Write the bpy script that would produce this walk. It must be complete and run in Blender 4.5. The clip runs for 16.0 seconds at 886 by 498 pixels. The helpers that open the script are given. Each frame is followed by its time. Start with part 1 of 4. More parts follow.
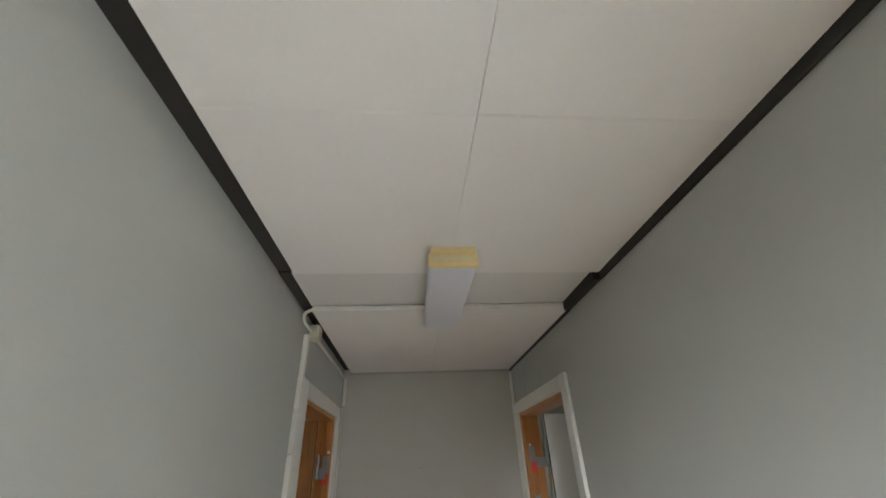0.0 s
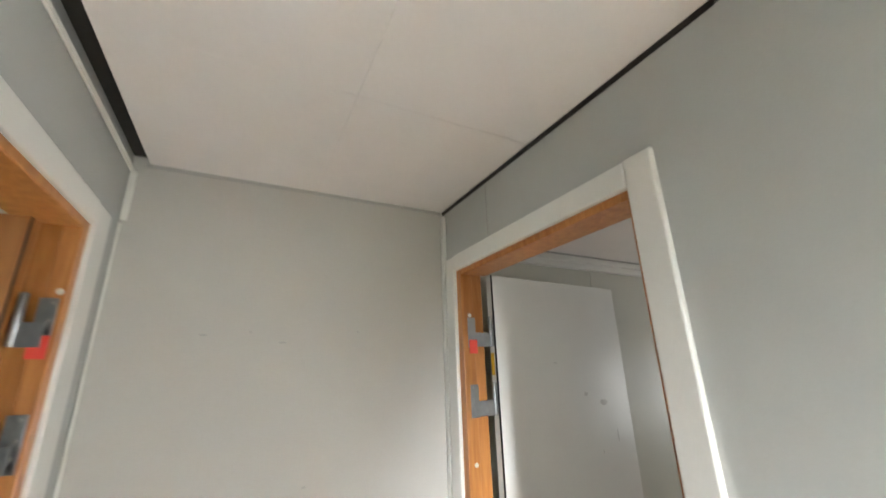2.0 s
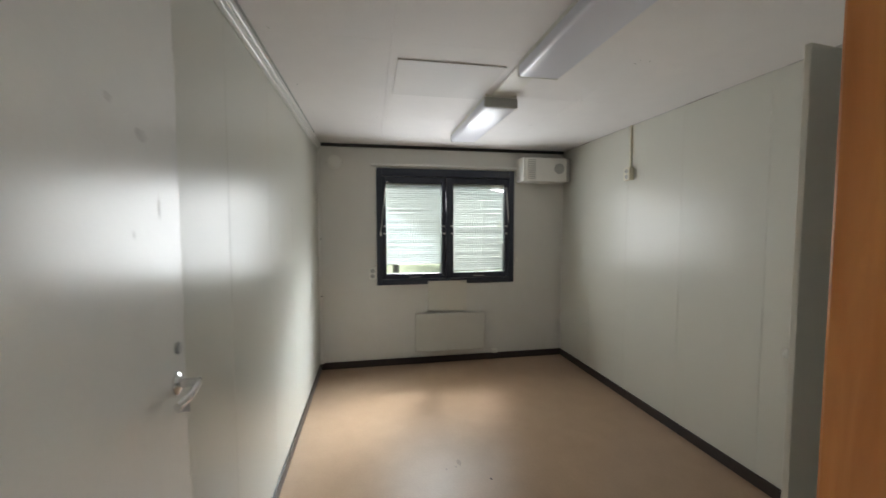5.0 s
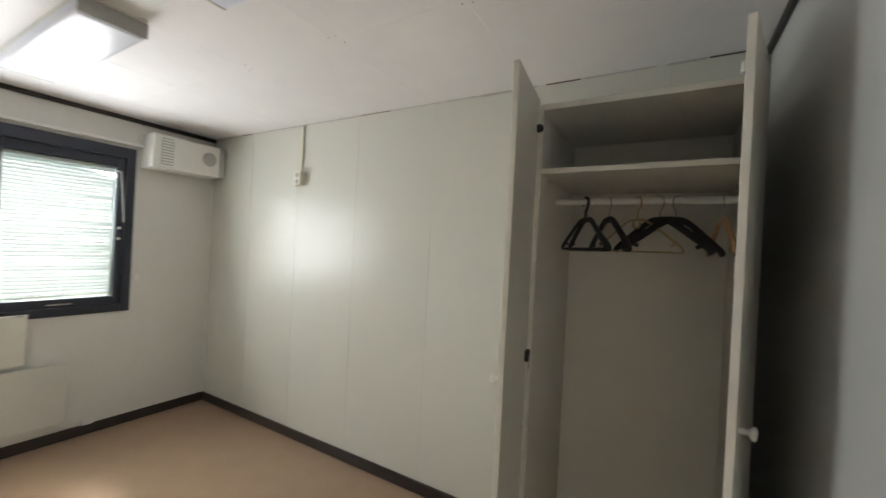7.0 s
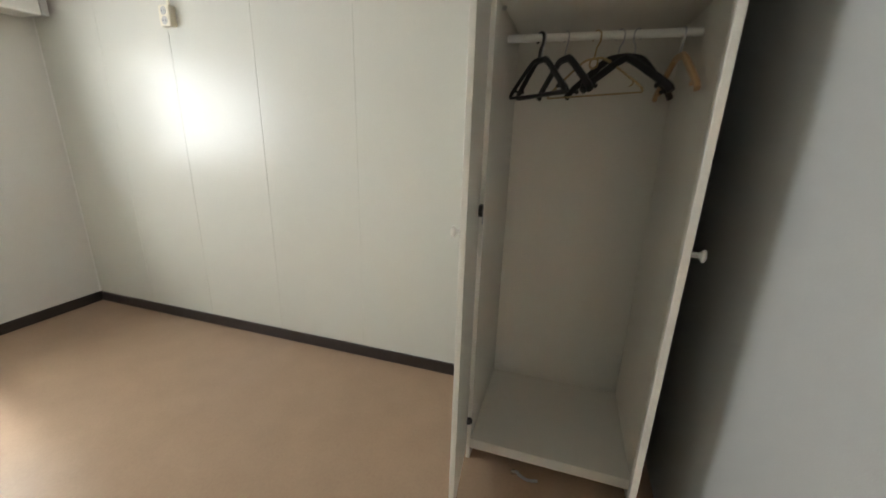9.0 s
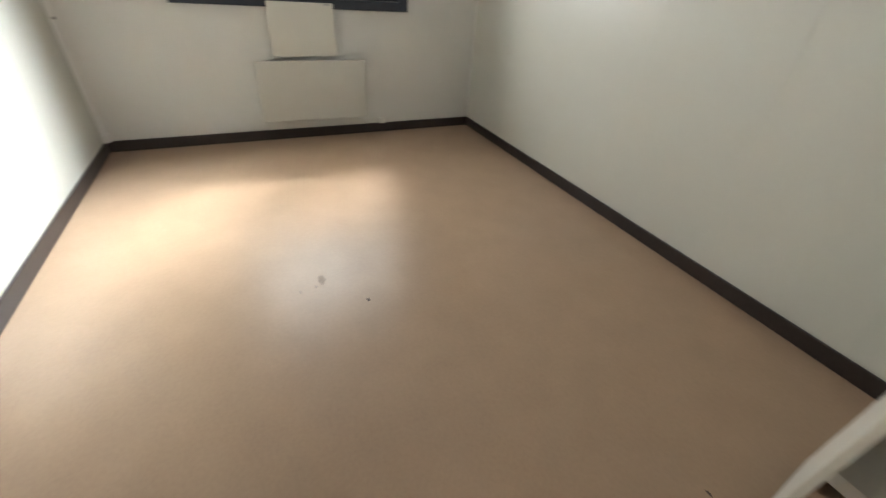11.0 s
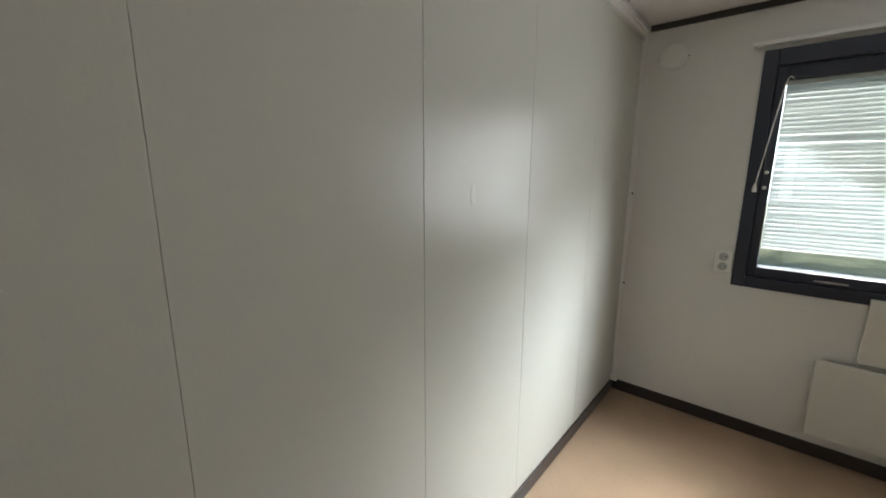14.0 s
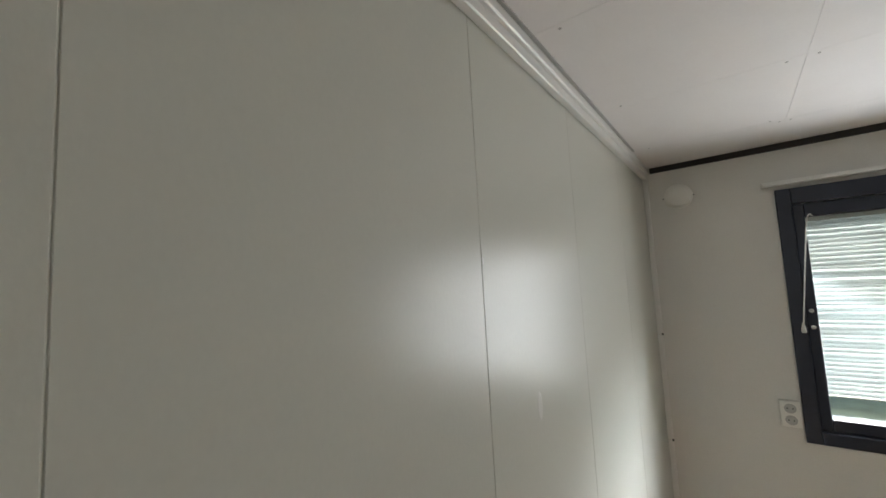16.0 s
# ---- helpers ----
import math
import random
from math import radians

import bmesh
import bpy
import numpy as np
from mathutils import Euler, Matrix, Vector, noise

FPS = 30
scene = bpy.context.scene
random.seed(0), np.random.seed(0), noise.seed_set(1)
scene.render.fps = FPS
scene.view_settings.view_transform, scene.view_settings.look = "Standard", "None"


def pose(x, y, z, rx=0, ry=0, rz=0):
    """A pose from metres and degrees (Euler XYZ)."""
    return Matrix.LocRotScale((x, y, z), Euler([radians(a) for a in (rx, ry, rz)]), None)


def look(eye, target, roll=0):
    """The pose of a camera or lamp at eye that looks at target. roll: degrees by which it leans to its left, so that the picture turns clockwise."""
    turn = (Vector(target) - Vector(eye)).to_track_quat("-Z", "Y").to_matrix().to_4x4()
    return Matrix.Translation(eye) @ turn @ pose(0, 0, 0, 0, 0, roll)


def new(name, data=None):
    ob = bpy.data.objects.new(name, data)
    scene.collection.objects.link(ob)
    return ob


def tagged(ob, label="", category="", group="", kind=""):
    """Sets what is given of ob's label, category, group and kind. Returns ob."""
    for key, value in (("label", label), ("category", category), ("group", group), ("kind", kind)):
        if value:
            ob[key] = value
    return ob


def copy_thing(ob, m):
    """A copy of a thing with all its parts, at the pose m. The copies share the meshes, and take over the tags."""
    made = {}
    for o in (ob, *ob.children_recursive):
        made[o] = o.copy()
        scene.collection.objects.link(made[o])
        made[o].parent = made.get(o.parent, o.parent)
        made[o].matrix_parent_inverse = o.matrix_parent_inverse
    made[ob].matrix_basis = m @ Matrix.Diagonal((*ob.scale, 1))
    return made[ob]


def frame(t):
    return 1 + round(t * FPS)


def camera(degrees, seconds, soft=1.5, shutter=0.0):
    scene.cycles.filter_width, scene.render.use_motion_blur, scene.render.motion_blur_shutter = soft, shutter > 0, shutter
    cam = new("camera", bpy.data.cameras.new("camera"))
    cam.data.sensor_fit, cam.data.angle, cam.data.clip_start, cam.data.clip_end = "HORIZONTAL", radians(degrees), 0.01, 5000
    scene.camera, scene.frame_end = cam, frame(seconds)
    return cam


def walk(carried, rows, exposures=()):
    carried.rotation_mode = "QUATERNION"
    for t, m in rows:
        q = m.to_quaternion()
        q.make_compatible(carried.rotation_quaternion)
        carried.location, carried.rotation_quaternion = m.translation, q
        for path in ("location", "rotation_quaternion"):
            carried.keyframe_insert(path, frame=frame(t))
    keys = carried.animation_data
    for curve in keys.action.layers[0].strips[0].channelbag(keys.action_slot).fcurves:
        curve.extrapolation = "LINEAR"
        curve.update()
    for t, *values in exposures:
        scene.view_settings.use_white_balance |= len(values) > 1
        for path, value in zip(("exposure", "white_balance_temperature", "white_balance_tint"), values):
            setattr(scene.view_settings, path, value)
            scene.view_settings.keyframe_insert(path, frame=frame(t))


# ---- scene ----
cam = camera(97.8, 16.0, shutter=0.35)
PATH = [
    (0, (1.143, 2.18, 1.798), (1.304, 3.914, 2.781), -2.7),
    (0.5, (1.096, 2.438, 1.798), (1.325, 4.21, 2.698), -2.2),
    (1, (1.102, 2.714, 1.768), (1.463, 4.488, 2.617), -1.8),
    (1.5, (1.106, 3.002, 1.765), (1.7, 4.77, 2.488), -1.9),
    (2, (1.082, 3.307, 1.71), (1.955, 5.006, 2.302), -1.7),
    (2.5, (1.107, 3.571, 1.680), (2.318, 5.107, 2.095), -2.5),
    (3, (1.220, 3.859, 1.655), (2.803, 5.047, 1.943), -1.7),
    (3.5, (1.325, 4.058, 1.632), (3.166, 4.822, 1.787), -1.2),
    (6, (1.878, 4.109, 1.307), (3.552, 3.021, 1.19), 2.1),
    (6.5, (2.027, 4.004, 1.333), (3.403, 2.553, 1.288), 3.3),
    (7, (2.141, 3.912, 1.381), (3.146, 2.182, 1.378), 3.0),
    (7.5, (2.222, 3.868, 1.4), (2.907, 1.989, 1.371), 2.1),
    (8, (2.238, 3.864, 1.368), (2.721, 1.934, 1.17), 1.4),
    (10.5, (2.449, 3.748, 1.096), (3.616, 2.547, 0.002), 4.5),
    (11, (2.517, 3.715, 1.018), (3.981, 2.97, -0.122), 4.4),
    (11.5, (2.604, 3.744, 0.985), (4.215, 3.391, -0.145), 4.0),
    (12, (2.762, 3.789, 1.014), (4.45, 3.809, -0.059), 3.4),
    (12.5, (2.861, 3.86, 1.087), (4.558, 4.298, 0.124), 2.2),
    (13, (2.956, 3.863, 1.193), (4.598, 4.71, 0.427), 1.2),
    (13.5, (2.959, 3.886, 1.297), (4.514, 5.009, 0.732), 0.9),
    (14, (2.966, 3.915, 1.394), (4.456, 5.193, 1.011), 0.2),
    (14.5, (2.966, 3.926, 1.425), (4.432, 5.267, 1.197), -0.3),
    (15, (2.983, 4.045, 1.497), (4.484, 5.365, 1.46), -1.2),
    (15.5, (3.028, 4.189, 1.577), (4.581, 5.446, 1.68), -2.1),
    (16, (3.071, 4.223, 1.614), (4.662, 5.421, 1.793), -3.0),
]
EXPOSURES = [(0.0, -0.35), (0.5, 0.1), (1.0, 0.6), (1.5, 0.85), (2.0, 1.0), (3.0, 1.0), (3.5, 0.74), (6.0, 1.05), (7.0, 1.55), (8.0, 1.9), (10.5, 1.85), (11.5, 1.2), (12.5, 0.95), (13.0, 0.8), (14.0, 0.65), (16.0, 0.78)]
walk(cam, [(t, look(eye, to, roll)) for t, eye, to, roll in PATH], EXPOSURES)
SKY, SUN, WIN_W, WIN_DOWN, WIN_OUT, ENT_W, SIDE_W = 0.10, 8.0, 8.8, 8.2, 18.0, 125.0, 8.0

# ---- world and lights ----
SUN_DIR = Vector((-0.76, 0.25, -0.95)).normalized()
world = bpy.data.worlds.new("world")
scene.world = world
world.use_nodes = True
wn = world.node_tree
sky = wn.nodes.new("ShaderNodeTexSky")
sky.sky_type = "NISHITA"
sky.sun_disc = False
sky.sun_elevation = math.asin(-SUN_DIR.z)
sky.sun_rotation = math.atan2(-SUN_DIR.x, -SUN_DIR.y)
wn.links.new(sky.outputs[0], wn.nodes["Background"].inputs[0])
wn.nodes["Background"].inputs[1].default_value = SKY
sun = new("sun", bpy.data.lights.new("sun", "SUN"))
sun.data.energy = SUN
sun.data.angle = radians(8.0)
sun.data.color = (1.0, 0.95, 0.88)
sun.matrix_world = look((0, 0, 0), SUN_DIR)


def daylight(name, at, to, width, height, watts, colour):
    """Area lamp standing in for sky light at an opening."""
    ob = new(name, bpy.data.lights.new(name, "AREA"))
    ob.data.shape, ob.data.size, ob.data.size_y = "RECTANGLE", width, height
    ob.data.energy, ob.data.color = watts, colour
    ob.matrix_world = look(at, to)
    return ob


# added lamp outside the blinds, standing in for open sky on the slats
daylight("window_sky_outside", (6.30, 3.34, 1.75), (5.55, 3.34, 1.42), 1.7, 1.2, WIN_OUT, (0.90, 0.96, 1.0))
# added room-side lamp for the light thrown inwards by the slats
u = daylight("window_daylight", (5.468, 3.34, 1.39), (4.60, 3.32, 1.48), 1.22, 0.80, WIN_W, (0.94, 0.97, 1.0))
u.data.spread = radians(150)
# added room-side lamp for light falling down between the slats
n = daylight("window_daylight_slats", (5.466, 3.62, 1.40), (4.95, 4.07, 0.81), 0.80, 0.80, WIN_DOWN, (0.85, 0.93, 1.0))
n.data.spread = radians(54)
e = daylight("entrance_daylight", (0.98, 0.22, 1.20), (1.83, 1.60, 0.76), 0.5, 1.2, ENT_W, (0.90, 0.93, 0.97))
e.data.spread = radians(58)
# added lamp in an assumed, unseen opening, brightens the side room
daylight("side_room_added_light", (-2.34, 3.3, 1.4), (0.0, 3.3, 1.2), 1.2, 1.0, SIDE_W, (0.88, 0.95, 1.0))


# ---- materials ----
def material(name, colour, rough=0.5, metal=0.0, grain=60.0, vary=0.06, bump=0.08, stain=1.2, stain_amt=0.08,
             stretch=(1, 1, 1), coat=0.0, rand=0.0, spec=0.5, rough_vary=0.0, emit=0.0):
    m = bpy.data.materials.new(name)
    m.use_nodes = True
    nt = m.node_tree
    b = nt.nodes["Principled BSDF"]
    b.inputs["Roughness"].default_value = rough
    b.inputs["Metallic"].default_value = metal
    b.inputs["Coat Weight"].default_value = coat
    b.inputs["Coat Roughness"].default_value = 0.15
    b.inputs["Specular IOR Level"].default_value = spec
    tc = nt.nodes.new("ShaderNodeTexCoord")
    mp = nt.nodes.new("ShaderNodeMapping")
    mp.inputs["Scale"].default_value = stretch
    nt.links.new(tc.outputs["Object"], mp.inputs["Vector"])
    n1 = nt.nodes.new("ShaderNodeTexNoise")
    n1.inputs["Scale"].default_value, n1.inputs["Detail"].default_value = grain, 5
    n2 = nt.nodes.new("ShaderNodeTexNoise")
    n2.inputs["Scale"].default_value, n2.inputs["Detail"].default_value = stain, 2.5
    n2.inputs["Roughness"].default_value = 0.45
    for n in (n1, n2):
        nt.links.new(mp.outputs[0], n.inputs["Vector"])
    def scaled(src, lo, hi):
        r = nt.nodes.new("ShaderNodeMapRange")
        r.inputs["From Min"].default_value, r.inputs["From Max"].default_value = 0.2, 0.8
        r.inputs["To Min"].default_value, r.inputs["To Max"].default_value = lo, hi
        nt.links.new(src, r.inputs["Value"])
        return r.outputs[0]
    def times(a, c):
        q = nt.nodes.new("ShaderNodeMath")
        q.operation = "MULTIPLY"
        nt.links.new(a, q.inputs[0])
        nt.links.new(c, q.inputs[1])
        return q.outputs[0]
    value = times(scaled(n1.outputs["Fac"], 1 - vary, 1 + vary), scaled(n2.outputs["Fac"], 1 - stain_amt, 1 + stain_amt * 0.6))
    if rand:
        info = nt.nodes.new("ShaderNodeObjectInfo")
        r = nt.nodes.new("ShaderNodeMapRange")
        r.inputs["To Min"].default_value, r.inputs["To Max"].default_value = 1 - rand, 1 + rand
        nt.links.new(info.outputs["Random"], r.inputs["Value"])
        value = times(value, r.outputs[0])
    mix = nt.nodes.new("ShaderNodeVectorMath")
    mix.operation = "SCALE"
    mix.inputs[0].default_value = colour
    nt.links.new(value, mix.inputs["Scale"])
    nt.links.new(mix.outputs[0], b.inputs["Base Color"])
    if rough_vary:
        nt.links.new(scaled(n2.outputs["Fac"], max(rough - rough_vary, 0.02), rough + rough_vary), b.inputs["Roughness"])
    if bump:
        bp = nt.nodes.new("ShaderNodeBump")
        bp.inputs["Strength"].default_value, bp.inputs["Distance"].default_value = bump, 0.002
        nt.links.new(n1.outputs["Fac"], bp.inputs["Height"])
        nt.links.new(bp.outputs[0], b.inputs["Normal"])
    return m


def wood(name, light, dark, scale=9.0, stretch=(6, 6, 0.6), rough=0.35):
    m = material(name, light, rough, vary=0.0, bump=0.0, stain_amt=0.0)
    nt = m.node_tree
    b = nt.nodes["Principled BSDF"]
    tc = nt.nodes.new("ShaderNodeTexCoord")
    mp = nt.nodes.new("ShaderNodeMapping")
    mp.inputs["Scale"].default_value = stretch
    n = nt.nodes.new("ShaderNodeTexNoise")
    n.inputs["Scale"].default_value, n.inputs["Detail"].default_value, n.inputs["Distortion"].default_value = scale, 8, 0.6
    ramp = nt.nodes.new("ShaderNodeValToRGB")
    ramp.color_ramp.elements[0].position, ramp.color_ramp.elements[0].color = 0.33, (*dark, 1)
    ramp.color_ramp.elements[1].position, ramp.color_ramp.elements[1].color = 0.66, (*light, 1)
    bp = nt.nodes.new("ShaderNodeBump")
    bp.inputs["Strength"].default_value, bp.inputs["Distance"].default_value = 0.15, 0.001
    nt.links.new(tc.outputs["Object"], mp.inputs[0])
    nt.links.new(mp.outputs[0], n.inputs["Vector"])
    nt.links.new(n.outputs["Fac"], ramp.inputs[0])
    nt.links.new(ramp.outputs[0], b.inputs["Base Color"])
    nt.links.new(n.outputs["Fac"], bp.inputs["Height"])
    nt.links.new(bp.outputs[0], b.inputs["Normal"])
    return m


def glass(name):
    m = bpy.data.materials.new(name)
    m.use_nodes = True
    b = m.node_tree.nodes["Principled BSDF"]
    b.inputs["Base Color"].default_value = (0.96, 1.0, 0.98, 1)
    b.inputs["Transmission Weight"].default_value = 1.0
    b.inputs["Roughness"].default_value = 0.0
    b.inputs["IOR"].default_value = 1.45
    return m


def slat_paint(name):
    """Thin white lacquered blind slats that let some light through."""
    m = material(name, (0.8, 0.82, 0.82), 0.35, vary=0.02, bump=0.0, rand=0.04)
    nt = m.node_tree
    b, out = nt.nodes["Principled BSDF"], nt.nodes["Material Output"]
    tr = nt.nodes.new("ShaderNodeBsdfTranslucent")
    tr.inputs["Color"].default_value = (0.82, 0.88, 0.9, 1)
    mx = nt.nodes.new("ShaderNodeMixShader")
    mx.inputs[0].default_value = 0.16
    nt.links.new(b.outputs[0], mx.inputs[1])
    nt.links.new(tr.outputs[0], mx.inputs[2])
    nt.links.new(mx.outputs[0], out.inputs["Surface"])
    return m


HALL_PAINT = material("hall_wall_paint", (0.46, 0.467, 0.445), 0.40, grain=220, vary=0.02, bump=0.12, stain=9, stain_amt=0.02)
END_PAINT = material("end_wall_paint", (0.50, 0.485, 0.455), 0.45, grain=220, vary=0.02, bump=0.12, stain=9, stain_amt=0.02)
ROOM_PAINT = material("room_wall_paint", (0.575, 0.57, 0.505), 0.29, grain=160, vary=0.02, bump=0.10, stain=0.9, stain_amt=0.0, rand=0.005, rough_vary=0.0, stretch=(1, 1, 0.6), spec=0.38)
WINDOW_WALL = material("window_wall_paint", (0.67, 0.655, 0.61), 0.4, grain=150, vary=0.03, bump=0.2, stain=9, stain_amt=0.02)
CEIL_PAINT = material("ceiling_paint", (0.82, 0.80, 0.79), 0.65, spec=0.2, grain=90, vary=0.015, bump=0.05, stain=9, stain_amt=0.02)
CEIL_GREY = material("ceiling_grey_board", (0.71, 0.695, 0.68), 0.6, spec=0.25, grain=90, vary=0.02, bump=0.05, stain_amt=0.02)
WHITE = material("white_gloss_trim", (0.74, 0.73, 0.69), 0.3, grain=120, vary=0.02, bump=0.06, stain=9, stain_amt=0.02)
DOOR_WHITE = material("white_door_laminate", (0.72, 0.715, 0.68), 0.24, spec=0.4, grain=140, vary=0.015, bump=0.05, stain=9, stain_amt=0.02, rough_vary=0.0)
RADI = material("cream_radiator_enamel", (0.60, 0.585, 0.53), 0.35, grain=120, vary=0.02, bump=0.05, stain=8, stain_amt=0.03)
CUPBOARD = material("wardrobe_laminate", (0.66, 0.64, 0.57), 0.35, grain=140, vary=0.02, bump=0.06, stain=9, stain_amt=0.02)
PLASTIC = material("white_plastic", (0.76, 0.75, 0.7), 0.35, grain=200, vary=0.015, bump=0.02, stain=6, stain_amt=0.06)
CREAM = material("yellowed_plastic", (0.82, 0.64, 0.33), 0.4, grain=80, vary=0.04, bump=0.03, stain=9, stain_amt=0.1)
IVORY = material("aged_ivory_plastic", (0.72, 0.68, 0.54), 0.4, grain=80, vary=0.03, bump=0.03, stain=9, stain_amt=0.08)
DIFFUSER = material("lamp_diffuser", (0.70, 0.71, 0.78), 0.3, grain=300, vary=0.02, bump=0.1, stain=3, stain_amt=0.04)
BLACK = material("black_strip", (0.018, 0.015, 0.013), 0.5, grain=60, vary=0.2, bump=0.05, stain_amt=0.2)
SKIRT = material("dark_brown_skirting", (0.03, 0.022, 0.02), 0.32, grain=60, vary=0.2, bump=0.05, stain=4, stain_amt=0.25)
NAVY = material("dark_blue_window_frame", (0.022, 0.027, 0.042), 0.33, grain=110, vary=0.12, bump=0.08, stain=4, stain_amt=0.2)
RUBBER = material("black_rubber", (0.012, 0.012, 0.012), 0.6, vary=0.1, bump=0.0)
HANGER_BLACK = material("black_hanger_plastic", (0.012, 0.012, 0.013), 0.45, grain=90, vary=0.15, bump=0.03)
HANGER_TAN = material("tan_hanger_plastic", (0.36, 0.27, 0.13), 0.4, grain=60, vary=0.1, bump=0.03)
STEEL = material("zinc_steel", (0.40, 0.41, 0.42), 0.36, metal=1.0, grain=90, vary=0.1, bump=0.05, stain=14, stain_amt=0.15)
CHROME = material("chrome", (0.75, 0.75, 0.75), 0.12, metal=1.0, grain=40, vary=0.03, bump=0.0, rough_vary=0.04)
RED = material("red_sticker", (0.72, 0.07, 0.05), 0.4, grain=60, vary=0.05, bump=0.0)
YELLOW = material("yellow_label", (0.62, 0.38, 0.03), 0.4, grain=60, vary=0.06, bump=0.0)
HANGER_WOOD = wood("pale_hanger_wood", (0.52, 0.34, 0.17), (0.42, 0.26, 0.12), 9.0, (1, 6, 6))
GREYPL = material("grey_grille", (0.42, 0.42, 0.40), 0.45, grain=60, vary=0.06, bump=0.04)
FRAME_WOOD = wood("orange_pine_frame", (0.50, 0.22, 0.065), (0.37, 0.14, 0.035))
DOOR_WOOD = wood("brown_wood_door", (0.34, 0.15, 0.045), (0.24, 0.095, 0.028), scale=5)
GLASS = glass("window_glass")
SLAT = slat_paint("blind_slat")
GRASS = material("mown_grass_yard", (0.30, 0.33, 0.22), 0.9, grain=3, vary=0.3, bump=0.3, stain=0.3, stain_amt=0.3)
LEAF = material("leaves", (0.06, 0.12, 0.03), 0.6, grain=2, vary=0.3, bump=0.0)
BARK = material("bark", (0.24, 0.20, 0.15), 0.9, grain=20, vary=0.3, bump=0.4)
# floor dirt specks, and painted shade in the ceiling joint
DIRT_SHADE = material("dark_dirt_and_shade", (0.06, 0.04, 0.03), 0.8, vary=0.2, bump=0.1)
SMUDGE = material("grey_smudge", (0.50, 0.49, 0.46), 0.5, grain=50, vary=0.15, bump=0.05)
SCUFF = material("floor_scuff", (0.27, 0.19, 0.125), 0.6, grain=50, vary=0.2, bump=0.1)


def vinyl():
    """Pinkish tan sheet vinyl: fine speckle, worn matt lanes, soft stains."""
    m = material("tan_vinyl", (0.350, 0.243, 0.162), 0.31, grain=90, vary=0.06, bump=0.14, stain=7, stain_amt=0.07, rough_vary=0.0, spec=0.21)
    return m


VINYL = vinyl()

# ---- building helpers ----
ORIGIN = {}


def block(bm, x0, x1, y0, y1, z0, z1, bevel=0.0, segs=1):
    vs = [bm.verts.new((x, y, z)) for x in (x0, x1) for y in (y0, y1) for z in (z0, z1)]
    fs = [(0, 1, 3, 2), (4, 6, 7, 5), (0, 4, 5, 1), (2, 3, 7, 6), (0, 2, 6, 4), (1, 5, 7, 3)]
    faces = [bm.faces.new([vs[i] for i in f]) for f in fs]
    if bevel:
        es = list({e for f in faces for e in f.edges})
        bmesh.ops.bevel(bm, geom=es, offset=bevel, segments=segs, affect="EDGES", profile=0.5)
    return bm


def box(x0, x1, y0, y1, z0, z1, bevel=0.0, segs=1):
    return block(bmesh.new(), x0, x1, y0, y1, z0, z1, bevel, segs)


def smooth_line(pts, steps=6):
    out = []
    p = [Vector(q) for q in pts]
    p = [p[0] * 2 - p[1]] + p + [p[-1] * 2 - p[-2]]
    for i in range(1, len(p) - 2):
        for k in range(steps):
            t = k / steps
            out.append(0.5 * (2 * p[i] + (p[i + 1] - p[i - 1]) * t + (2 * p[i - 1] - 5 * p[i] + 4 * p[i + 1] - p[i + 2]) * t * t
                              + (3 * p[i] - p[i - 1] - 3 * p[i + 1] + p[i + 2]) * t ** 3))
    return out + [p[-2]]


def tube(pts, radius, bm=None, sides=8, flat=1.0, closed=False):
    """A round or flattened rod along pts."""
    bm = bm or bmesh.new()
    pts = [Vector(q) for q in pts]
    rings = []
    n = len(pts)
    for i, q in enumerate(pts):
        a = pts[(i - 1) % n] if closed or i else q
        c = pts[(i + 1) % n] if closed or i < n - 1 else q
        d = (c - a).normalized()
        up = Vector((0, 1, 0)) if abs(d.y) < 0.9 else Vector((1, 0, 0))
        u = d.cross(up).normalized()
        v = d.cross(u).normalized()
        rings.append([bm.verts.new(q + u * radius * math.cos(s) + v * radius * flat * math.sin(s))
                      for s in (2 * math.pi * k / sides for k in range(sides))])
    pairs = list(zip(rings, rings[1:])) + ([(rings[-1], rings[0])] if closed else [])
    for r0, r1 in pairs:
        for k in range(sides):
            bm.faces.new((r0[k], r0[(k + 1) % sides], r1[(k + 1) % sides], r1[k]))
    if not closed:
        bm.faces.new(rings[0][::-1])
        bm.faces.new(rings[-1])
    return bm


def lathe(profile, centre, axis="z", sides=24, bm=None):
    """A turned shape: profile of (radius, height) along an axis."""
    bm = bm or bmesh.new()
    turn = {"z": Matrix(), "x": Matrix.Rotation(radians(90), 4, "Y"), "-x": Matrix.Rotation(radians(-90), 4, "Y"),
            "-y": Matrix.Rotation(radians(90), 4, "X"), "y": Matrix.Rotation(radians(-90), 4, "X")}[axis]
    rings = []
    for r, h in profile:
        rings.append([bm.verts.new(Vector(centre) + turn @ Vector((r * math.cos(a), r * math.sin(a), h)))
                      for a in (2 * math.pi * k / sides for k in range(sides))])
    for r0, r1 in zip(rings, rings[1:]):
        for k in range(sides):
            bm.faces.new((r0[k], r0[(k + 1) % sides], r1[(k + 1) % sides], r1[k]))
    bm.faces.new(rings[0][::-1])
    bm.faces.new(rings[-1])
    return bm


def mesh_of(name, bm, mat, smooth=False):
    bmesh.ops.recalc_face_normals(bm, faces=bm.faces)
    me = bpy.data.meshes.new(name)
    bm.to_mesh(me)
    bm.free()
    me.materials.append(mat)
    if smooth:
        for p in me.polygons:
            p.use_smooth = True
        me.set_sharp_from_angle(angle=radians(35))
    return me


